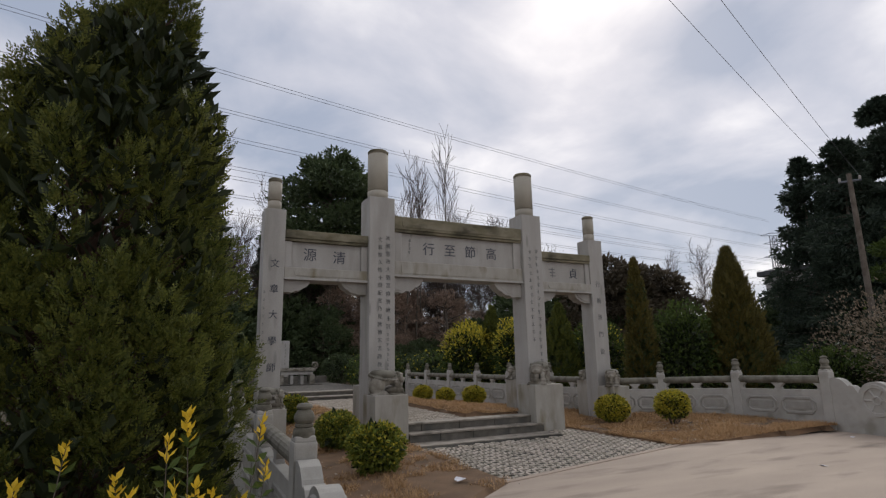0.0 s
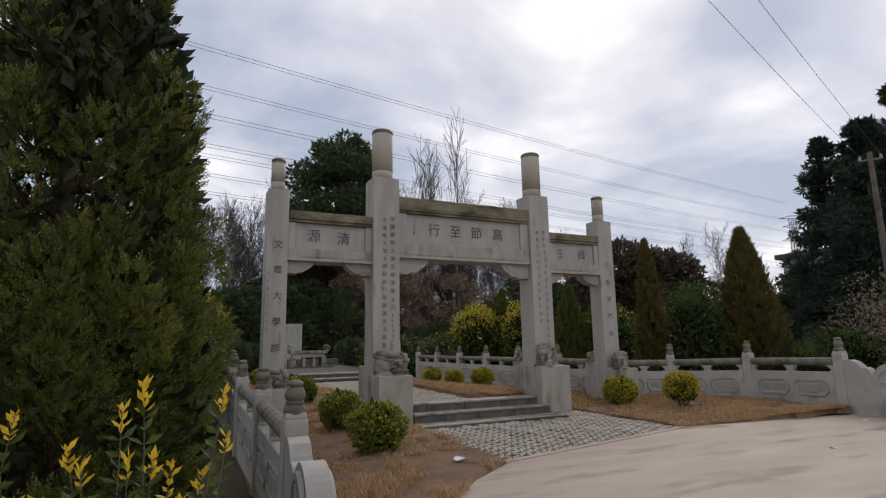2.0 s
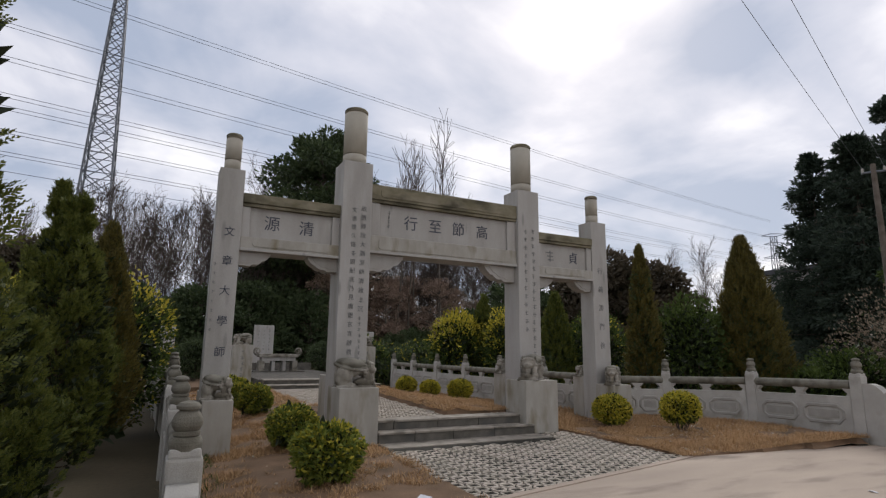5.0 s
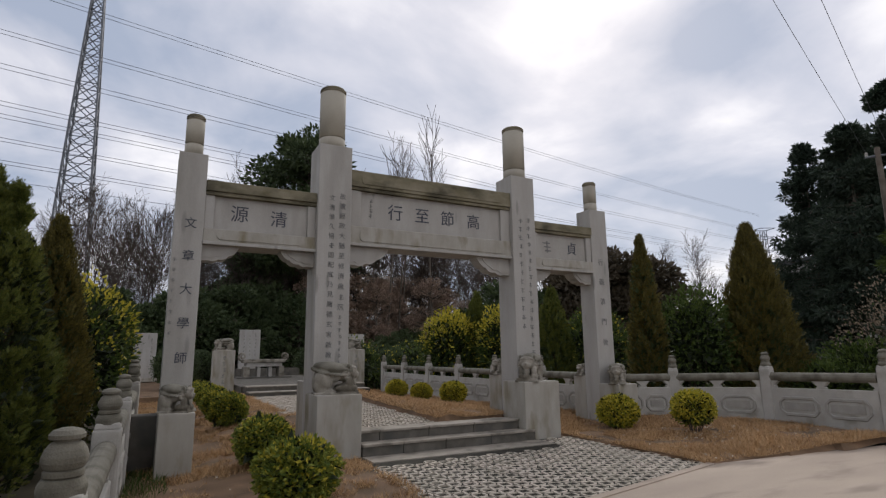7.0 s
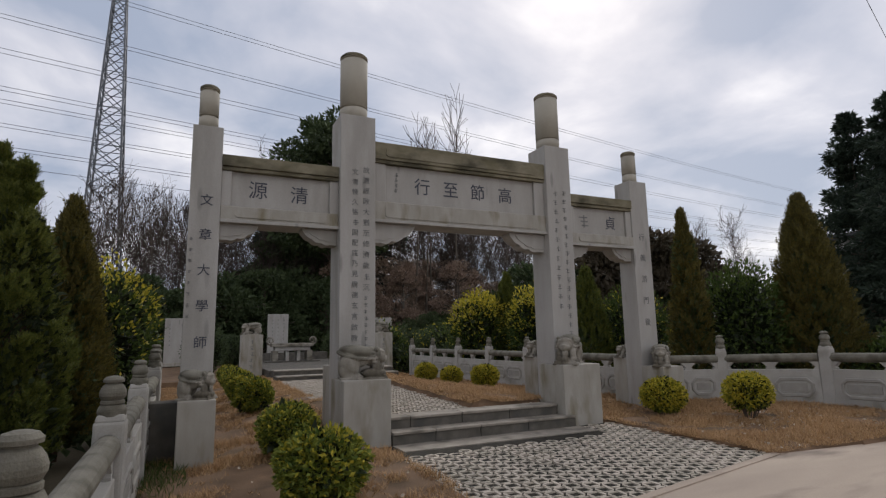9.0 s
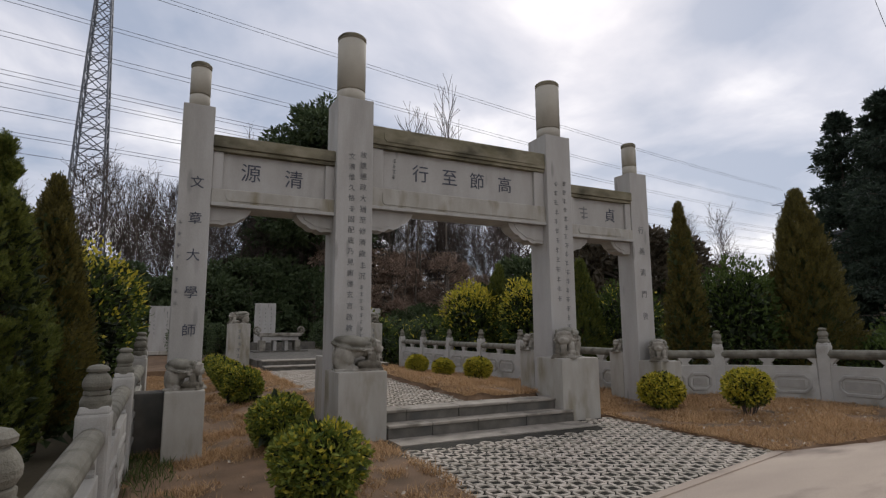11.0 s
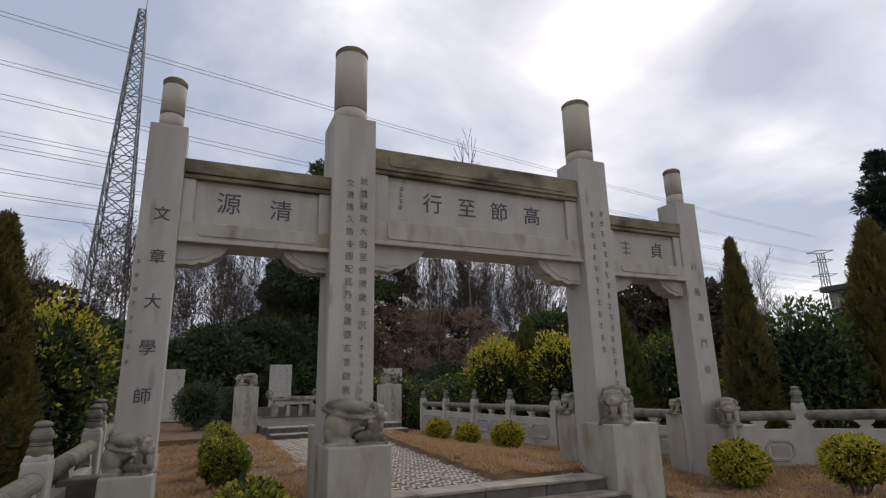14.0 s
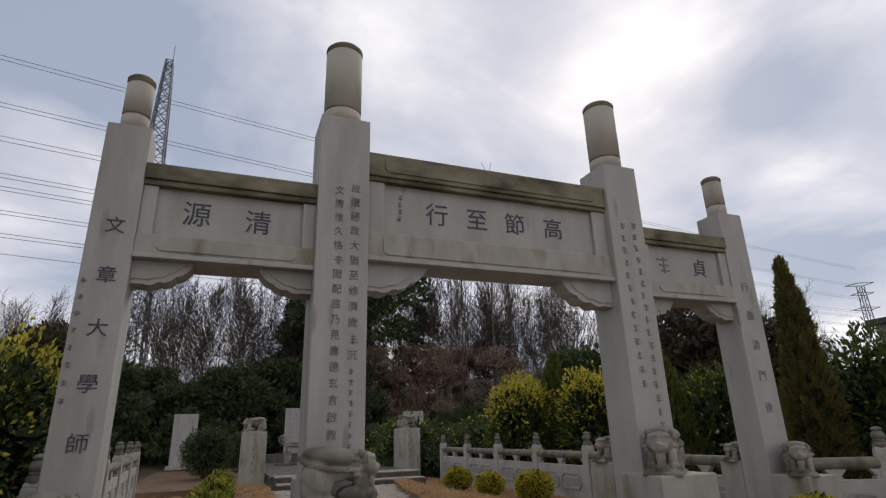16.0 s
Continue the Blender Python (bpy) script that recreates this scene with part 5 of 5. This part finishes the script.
for i in range(18):
    x, y = 11.5 + i * 0.7 + rw.uniform(-0.4, 0.4), 37.5 + rw.uniform(-1, 4)
    leafy_tree(x, y, field_z(x, y), rw.uniform(4.6, 6.8), 1.9, 90, "rust-brown dry tree in the wood", L_RUST, leaf=0.16, per=150, clumps=40, low=0.05, proto_key="rust%d" % (i % 2), rz=rw.uniform(0, 360), group="rust-brown trees")
for x, y, h in ((-9.0, 39.0, 5.6), (-5.5, 39.5, 6.6)):
    leafy_tree(x, y, field_z(x, y), h, 2.6, 92, "dark brown-leaved tree in the wood", L_BROWN, leaf=0.30, per=190, clumps=50, low=0.2, proto_key="dark_big", rz=h * 40, group="brown trees of the wood")
for x, y, h in ((8.4, 41.5, 7.6), (9.9, 42.5, 8.0), (7.0, 41.0, 5.6)):
    leafy_tree(x, y, field_z(x, y), h, 2.0, 80, "tall dark evergreen tree in the wood", L_DARK, leaf=0.26, per=150, clumps=44, low=0.06, proto_key="edge1", rz=h * 55, group="evergreens of the wood")
leafy_tree(10.6, 37.6, 0.3, 16.4, 4.0, 91, "tall round-headed dark evergreen tree behind the gate", L_DARK, leaf=0.38, per=260, clumps=80, low=0.42, rz=30)
for x, y, h in ((30.5, 31.5, 8.6), (33.5, 30.5, 8.0)):
    leafy_tree(x, y, field_z(x, y), h, 2.6, 92, "dark brown-leaved tree beyond the court", L_BROWN, leaf=0.30, per=190, clumps=50, low=0.2, proto_key="dark_big", rz=h * 40, group="evergreens of the wood")
for x, y, h in ((7.2, 44, 9.4), (16.6, 43, 9.8)):
    leafy_tree(x, y, field_z(x, y), h, 2.2, 93, "dark pine rising from the wood", L_CEDAR, leaf=0.34, per=150, clumps=40, low=0.35, cone=1.0, proto_key="pine", rz=h * 70, flat=0.4, narrow=0.2, group="pines of the wood", name="pine_tree")
for i in range(170):
    x = -30 + i * 0.36 + rw.uniform(-0.8, 0.8)
    if x < -3 and i % 5 > 2:
        continue
    y = 38 + rw.uniform(0, 13)
    bare_tree(x, y, field_z(x, y), rw.uniform(9.5, 13.0) * (0.66 if x < -4 else 0.78 if x < 6 else 0.88), i, rz=rw.uniform(0, 360), kind=i % 4)
for i in range(48):
    x = -3 + i * 0.6 + rw.uniform(-0.5, 0.5)
    y = 40.0 + rw.uniform(-0.5, 3.0)
    bare_tree(x, y, field_z(x, y) - 0.6, rw.uniform(5.0, 7.0), i, "low leafless winter tree in the wood", rz=rw.uniform(0, 360), kind=(0, 3)[i % 2])
for i in range(14):
    x = 22 + i * 1.8 + rw.uniform(-0.8, 0.8)
    y = 40 - i * 0.8 + rw.uniform(-3, 3)
    bare_tree(x, y, field_z(x, y), rw.uniform(6.5, 9.0), i, rz=rw.uniform(0, 360), kind=i % 4)
for x, y, h in ((19.8, 37.8, 17.6), (17.6, 38.5, 14.8), (16.6, 38.2, 15.0), (18.3, 39.0, 14.2)):
    bare_tree(x, y, field_z(x, y) - 1.0, h, 3, "tall thin leafless poplar behind the gate", rz=h * 50, kind=2)
for x, y, h, k in ((40.5, 16.5, 18.0, 0), (37.5, 17.6, 15.0, 1), (39.6, 21.2, 15.4, 0), (44, 15.0, 22.0, 0), (47.0, 12.0, 19.0, 1), (43, 20.5, 15.0, 1)):
    leafy_tree(x, y, -0.3, h, 4.0, 94 + k, "big dark cedar beyond the balustrade", L_CEDAR, leaf=0.36, per=210, clumps=150, low=0.04, cone=1.0, proto_key="cedar%d" % k, rz=h * 33, flat=0.4, droop=0.2, narrow=0.3, group="big cedars", name="cedar_tree")
leafy_tree(32.5, 12.6, -0.3, 8.0, 1.7, 97, "light green leafy tree beside the pole", L_GREEN, leaf=0.22, per=170, clumps=36, low=0.55)
for p in [*BARE.values(), *[q[0] for q in LEAFY.values()]]:
    for o in (*p.children_recursive, p):
        bpy.data.objects.remove(o)


# ---- memorial terrace ----
def stele(x0, x1, y, z, top, seed, lines=3):
    whole = empty("stele", (x0 + x1) / 2, y, z, "upright pale stone stele with worn columns of writing", "stele", "steles of the court")
    w = (x1 - x0) / 2
    part("slab", block(-w, -0.09, -0.02, w, 0.09, top - z, bevel=0.02), M_STONE, whole)
    part("foot", block(-w - 0.12, -0.2, -0.02, w + 0.12, 0.2, 0.16, bevel=0.02), M_STREAK, whole)
    for k in range(lines):
        for i in range(6):
            strokes(-w * 0.55 + k * w * 1.1 / max(1, lines - 1), -0.092, (top - z) * (0.86 - 0.085 * i), 0.10, whole, seed * 50 + k * 9 + i)
    return whole


stele(5.91, 6.96, 32.3, 0.32, 2.61, 1)
stele(1.07, 2.11, 33.5, 0.06, 2.45, 2, 2)
stele(12.1, 13.2, 33.5, 0.08, 2.45, 3, 2)


def guardian_post(x, y, z, rz, seed):
    whole = empty("lion_post", x, y, z, "square stone post with carved writing beside the terrace", "post", "posts of the terrace")
    part("shaft", block(-0.34, -0.32, -0.1, 0.34, 0.32, 1.37, bevel=0.02), M_STREAK, whole)
    for i in range(5):
        strokes(0.0, -0.322, 1.12 - 0.2 * i, 0.15, whole, seed + i)
    lion(x, y, z + 1.37, rz, 1.02, 1.0, "weathered stone lion on a square post", "lions of the terrace")
    return whole


guardian_post(4.02, 22.0, 0.10, 200, 300)
guardian_post(8.65, 22.0, 0.10, 20, 320)

altar = empty("stone_altar", 6.28, 27.2, 0.36, "low stone altar table with scrolled ends on the terrace", "altar")
part("top", block(-0.72, -0.32, 0.50, 0.72, 0.32, 0.62, bevel=0.02), M_LION, altar)
part("apron", block(-0.62, -0.26, 0.36, 0.62, 0.26, 0.50, bevel=0.01), M_STONE, altar)
for sx in (-1, 1):
    part("leg", block(sx * 0.60 - 0.10, -0.26, 0.0, sx * 0.60 + 0.10, 0.26, 0.37, bevel=0.03), M_LION, altar)
    sc = bmesh.new()
    for k in range(22):
        a, b = radians(-90 + 24 * k), radians(-90 + 24 * (k + 1))
        r0, r1 = 0.15 - 0.0055 * k, 0.15 - 0.0055 * (k + 1)
        tube(sc, (sx * (0.74 + r0 * math.cos(a)), 0, 0.72 + r0 * math.sin(a)), (sx * (0.74 + r1 * math.cos(b)), 0, 0.72 + r1 * math.sin(b)), 0.035, 0.035, 6)
    part("scroll", sc, M_LION, altar)
for sx in (-0.18, 0.22):
    part("inner_leg", block(sx - 0.06, -0.2, 0.0, sx + 0.06, 0.2, 0.37, bevel=0.02), M_STONE, altar)
altar.matrix_world = pose(6.28, 27.2, 0.36) @ Matrix.Diagonal((1.22, 1.22, 1.22, 1))
tagged(part("plinth_slab", block(5.16, 26.6, 0.319, 7.41, 27.9, 0.36, bevel=0.008), M_STEP), "low stone slab under the altar", "slab")
tagged(part("low_wall", block(4.43, 29.4, 0.319, 8.39, 29.9, 0.66, bevel=0.02), M_STEP), "low grey stone wall behind the altar", "wall")
tagged(part("court_kerb", block(8.40, 24.1, -0.3, 9.6, 24.3, 0.2, bevel=0.015), M_STEP), "low dark stone kerb of the court", "kerb", kind="structure")

# litter
for x, y, rz in ((3.50, 5.53, 20), (7.8, 4.1, 80), (10.6, 5.2, 10)):
    lit = bmesh.new()
    vs = [lit.verts.new(p) for p in ((-0.07, -0.03, 0.0), (0.06, -0.04, 0.012), (0.08, 0.03, 0.004), (0.0, 0.05, 0.03), (-0.06, 0.035, 0.01))]
    lit.faces.new(vs)
    ext = bmesh.ops.extrude_face_region(lit, geom=lit.faces[:])
    bmesh.ops.translate(lit, verts=[g for g in ext["geom"] if isinstance(g, bmesh.types.BMVert)], vec=(0, 0, 0.003))
    ob = part("paper_scrap", lit, mat("white paper", (0.75, 0.74, 0.76), (0.66, 0.66, 0.70), 20, 0.7, 0.1))
    ob.matrix_world = pose(x, y, 0.055 if x < 4 else 0.002, 0, 0, rz) @ Matrix.Diagonal((1, 1, 1, 1) if x < 4 else (0.6, 0.6, 0.5, 1))
    tagged(ob, "crumpled white paper scrap lying on the ground", "litter", "paper scraps")

# ---- mast, pole, pylon, wires, far house ----
mast = empty("lattice_mast", -4.45, 53.6, 0.6, "tall tapering grey steel lattice mast behind the wood", "mast")
levels = 22
mh = 27.6


def mast_half(k):
    t = k / levels
    return 1.05 * (1 - t) ** 1.1 + 0.22


def mast_z(k):
    t = k / levels
    return mh * (1 - (1 - t) ** 1.25) if k else -1.0


for c in range(4):
    sx, sy = ((1, 1), (-1, 1), (-1, -1), (1, -1))[c]
    v, f = pipe_np([(sx * mast_half(k), sy * mast_half(k), mast_z(k)) for k in range(levels + 1)], 0.07, 5)
    np_mesh("leg", v, f, M_STEEL, mast)
    tx, ty = ((1, 1), (-1, 1), (-1, -1), (1, -1))[(c + 1) % 4]
    br = []
    for k in range(levels):
        a, b, za, zb = mast_half(k), mast_half(k + 1), mast_z(k), mast_z(k + 1)
        br.append((sx * a, sy * a, za, tx * b, ty * b, zb, 0.035, 0.035))
        br.append((tx * a, ty * a, za, sx * b, sy * b, zb, 0.035, 0.035))
        br.append((sx * b, sy * b, zb, tx * b, ty * b, zb, 0.03, 0.03))
    v, f = tubes_np(br, 4)
    tagged(np_mesh("bracing", v, f, M_STEEL, mast), kind="stuff")
tip = bmesh.new()
tube(tip, (0.2, 0, mh), (0.2, 0, mh + 1.4), 0.03, 0.02)
part("tip_rod", tip, M_STEEL, mast)
mast.matrix_world = pose(-4.45, 53.6, 0.6) @ Matrix.Diagonal((1.25, 1.25, 1.25, 1))

pylon = empty("power_pylon", 135.0, 82.0, 1.2, "distant steel power pylon with three cross arms", "pylon")
ps = []
for sx in (-1, 1):
    for sy in (-1, 1):
        ps.append((sx * 1.9, sy * 1.9, 0, sx * 0.7, sy * 0.7, 18, 0.10, 0.09))
        ps.append((sx * 0.7, sy * 0.7, 18, sx * 0.5, sy * 0.5, 29, 0.12, 0.1))
for k in range(9):
    a, b = 1.9 - 1.2 * k / 9, 1.9 - 1.2 * (k + 1) / 9
    for sy in (-1, 1):
        ps.append((-a, sy * a, 2 * k, b, sy * b, 2 * k + 2, 0.07, 0.07))
        ps.append((a, sy * a, 2 * k, -b, sy * b, 2 * k + 2, 0.07, 0.07))
for k in range(6):
    for sy in (-1, 1):
        ps.append((-0.6, sy * 0.6, 18 + 1.8 * k, 0.6, sy * 0.6, 19.8 + 1.8 * k, 0.06, 0.06))
        ps.append((0.6, sy * 0.6, 18 + 1.8 * k, -0.6, sy * 0.6, 19.8 + 1.8 * k, 0.06, 0.06))
v, f = tubes_np(ps, 4)
np_mesh("tower", v, f, M_STEEL, pylon)
for zz, e in ((20.0, 2.8), (23.4, 2.5), (26.8, 2.2), (29.0, 2.7)):
    arm = []
    for s in (-1, 1):
        arm += [(0, -0.5, zz, s * e * 0.5, -s * e * 0.87, zz + 0.5, 0.1, 0.06), (0, 0.5, zz + 0.9, s * e * 0.5, -s * e * 0.87, zz + 0.5, 0.1, 0.06)]
    v, f = tubes_np(arm, 4)
    np_mesh("cross_arm", v, f, M_STEEL, pylon)


def wire(a, b, sag, r, label):
    """A cable hanging between two points."""
    a, b = Vector(a), Vector(b)
    n = 28
    pts = [a.lerp(b, i / n) - Vector((0, 0, sag * 4 * (i / n) * (1 - i / n))) for i in range(n + 1)]
    v, f = pipe_np(pts, r, 5)
    ob = np_mesh("power_cable", v, f, M_WIRE)
    tagged(ob, label, "cable", "power cables")
    return ob


for z0, z1 in ((28.6, 28.0), (28.25, 27.7), (24.5, 24.9), (24.2, 24.6), (22.0, 22.5), (21.7, 22.1), (19.4, 19.8), (19.1, 19.5), (18.4, 19.0), (18.15, 18.7), (17.0, 17.1), (16.75, 16.85), (15.5, 15.5), (15.25, 15.25), (14.2, 14.1)):
    zm = (z0 + z1) / 2
    wire((-130, 22.0, zm + 2.2), (115, 70.2, zm + 1.2), 3.0, 0.019, "thin dark power cable high across the sky")

pole = empty("utility_pole", 20.15, 9.1, -0.2, "weathered concrete utility pole with a cross arm", "utility pole")
pb = bmesh.new()
tube(pb, (0, 0, -0.2), (0, 0, 7.3), 0.11, 0.07, 10)
part("shaft", pb, M_BARK, pole)
pb = bmesh.new()
tube(pb, (-0.16, 0.26, 7.05), (0.16, -0.26, 7.05), 0.035, 0.035, 6)
part("cross_arm", pb, M_STEEL, pole)
for s in (-1, 1):
    pb = lathe([(0.03, 7.06), (0.045, 7.1), (0.03, 7.13), (0.045, 7.16), (0.02, 7.2)], 10, s * 0.14, -s * 0.23)
    part("insulator", pb, M_STONE, pole)
wire((20.01, 9.33, 7.0), (-5.0, 1.35, 7.9), 0.25, 0.005, "overhead cable running from the utility pole")
wire((20.29, 8.87, 7.0), (-4.0, 0.95, 7.9), 0.25, 0.005, "overhead cable running from the utility pole")

house = empty("house", 60.3, 29.1, -0.2, "plain grey house with a dark flat roof behind the trees", "house")
M_WALL = mat("grey render wall", (0.42, 0.41, 0.39), (0.34, 0.33, 0.32), 0.8, 0.9, 0.2, 40)
M_ROOF = mat("dark roof slab", (0.07, 0.07, 0.075), (0.10, 0.10, 0.105), 2, 0.8, 0.2)
part("wall", block(-6, -5, 0, 6, 5, 9.2), M_WALL, house)
part("roof", block(-6.5, -5.5, 9.2, 6.5, 5.5, 9.7, bevel=0.05), M_ROOF, house)
for i in range(3):
    w = part("window", block(-6.06, -4 + i * 3, 6.4, -5.98, -2.6 + i * 3, 7.8), M_ROOF, house)


# green grass at the foot of the balustrade
rg = np.random.default_rng(18)
ng = 2600
gx_, gy_ = rg.uniform(1.58, 2.0, ng), rg.uniform(5.0, 9.4, ng)
keep = rg.uniform(0, 1, ng) < np.where(gy_ > 8.2, 1.0, 0.25) * np.where(gx_ < 1.8, 1.0, 0.5)
gx_, gy_ = gx_[keep], gy_[keep]
gz_ = np.array([ground_z(a, b) + 0.02 for a, b in zip(gx_, gy_)])
v, f = leaves_np(rg, np.column_stack((gx_, gy_, gz_)), np.tile([[0.0, 0.0, 1.0]], (len(gx_), 1)), 0.11, 0.008, 0.45)
tagged(np_mesh("green_grass", v, f, L_GREEN), "green grass tufts at the foot of the balustrade", "grass", kind="stuff")

# pale dry leaves fallen round the bushes
rf = np.random.default_rng(8)
spots_ = np.concatenate((rf.normal((9.3, 7.3), (0.45, 0.30), (90, 2)), rf.uniform((7.8, 6.4), (11.0, 8.8), (90, 2)), rf.uniform((2.4, 5.0), (4.0, 8.6), (50, 2)), rf.normal((7.6, 6.3), (0.9, 0.15), (30, 2))))
heights = np.array([ground_z(a, b) + (0.05 if a > 7.7 or a < 4.0 else 0.02) for a, b in spots_])
ang = rf.uniform(0, 2 * np.pi, len(spots_))
v, f = leaves_np(rf, np.column_stack((spots_, heights)), np.column_stack((np.cos(ang), np.sin(ang), np.full(len(ang), 0.25))), 0.040, 0.022, 0.2)
L_FALLEN = leaf_mat("pale fallen leaf", (0.40, 0.33, 0.24), (0.66, 0.60, 0.50), 0.4, 0.8, 0.1)
tagged(np_mesh("fallen_leaves", v, f, L_FALLEN), "pale dry leaves scattered on the dead lawn", "leaves", kind="stuff")


# ---- grass pavers ----
def paver_arrays(a, b, depth, cells=(0, 1)):
    """One block of two joined octagons, each with a square hole: top, outer sides and hole walls."""
    c, g = 0.050, 0.005
    v, tri = [], []
    for k in cells:
        y0, y1 = k * b / 2 + (g if k == 0 else 0), (k + 1) * b / 2 - (g if k == 1 else 0)
        x0, x1 = g, a - g
        ym, xm, hh = (y0 + y1) / 2, a / 2, a * 0.305
        v += [(x0 + c, y0), (x1 - c, y0), (x1, y0 + c), (x1, y1 - c), (x1 - c, y1), (x0 + c, y1), (x0, y1 - c), (x0, y0 + c)]
        v += [(xm - hh, ym - hh), (xm + hh, ym - hh), (xm + hh, ym + hh), (xm - hh, ym + hh)]
        o = 12 * k
        for q in ((0, 1, 9, 8), (2, 3, 10, 9), (4, 5, 11, 10), (6, 7, 8, 11)):
            tri += [(o + q[0], o + q[1], o + q[2]), (o + q[0], o + q[2], o + q[3])]
        tri += [(o + 1, o + 2, o + 9), (o + 3, o + 4, o + 10), (o + 5, o + 6, o + 11), (o + 7, o + 0, o + 8)]
    n = len(v)
    top = [(x, y, 0.0) for x, y in v]
    low = [(x, y, -depth) for x, y in v]
    for k in cells:
        o = 12 * k
        for i in range(8):
            p, q = o + i, o + (i + 1) % 8
            tri += [(p, p + n, q + n), (p, q + n, q)]
        for i in range(4):
            p, q = o + 8 + i, o + 8 + (i + 1) % 4
            tri += [(p, q, q + n), (p, q + n, p + n)]
    return np.array(top + low), np.array(tri)


PA, PB, PX = 0.165, 0.33, 0.152
pv, pf = paver_arrays(PA, PB, 0.036)
paving = empty("paver_field", 4.05, 5.35, 0.0, "pale concrete grass pavers with dark open holes", "paving")
tagged(paving, kind="structure")
paver_me = half_me = None
rp = random.Random(3)
for i in range(24):
    for j in range(-1, 11):
        x, y = 4.05 + i * PX, 5.36 + j * PB + (PB / 4 if i % 2 else 0)
        front = 5.43 + (x - 4.0) * 0.2135
        if y + PB > (8.76 if x > 6.98 else 8.30) or y + PB / 2 < front - 0.085:
            continue
        if y < front - 0.085:
            # half blocks fill the slanting edge
            if half_me is None:
                hv, hf = paver_arrays(PA, PB, 0.036, (0,))
                ob = np_mesh("paver", hv, hf, M_PAVER, paving)
                half_me = ob.data
            else:
                ob = link_mesh("paver", half_me, None, paving)
            ob.matrix_basis = pose(x - 4.05, y + PB / 2 - 5.35, -0.003, 0, 0, 0)
            continue
        if paver_me is None:
            first = np_mesh("paver", pv, pf, M_PAVER, paving)
            paver_me = first.data
            ob = first
        else:
            ob = link_mesh("paver", paver_me, None, paving)
        ob.matrix_basis = pose(x - 4.05, y - 5.35, rp.uniform(-0.006, 0.006), rp.uniform(-0.8, 0.8), rp.uniform(-0.8, 0.8), 0)
vs, fs, k = [], [], 0
for i in range(25):
    for j in range(31):
        x, y = 4.3 + (i - 3) * PX, 9.28 + j * PB + (PB / 4 if i % 2 else 0)
        if y + PB > 19.3 or (x < 4.28 and y < 9.76) or x > 6.8 + 0.13 * (y - 9.7) or x < 3.84 + 0.036 * (y - 9.7):
            continue
        vs.append(pv + np.array([[x, y, path_z(y) + rp.uniform(-0.005, 0.005)]]))
        fs.append(pf + k)
        k += len(pv)
tagged(np_mesh("path_pavers", np.concatenate(vs), np.concatenate(fs), M_PAVER_J), "pale concrete grass pavers of the inner path", "paving", kind="stuff")
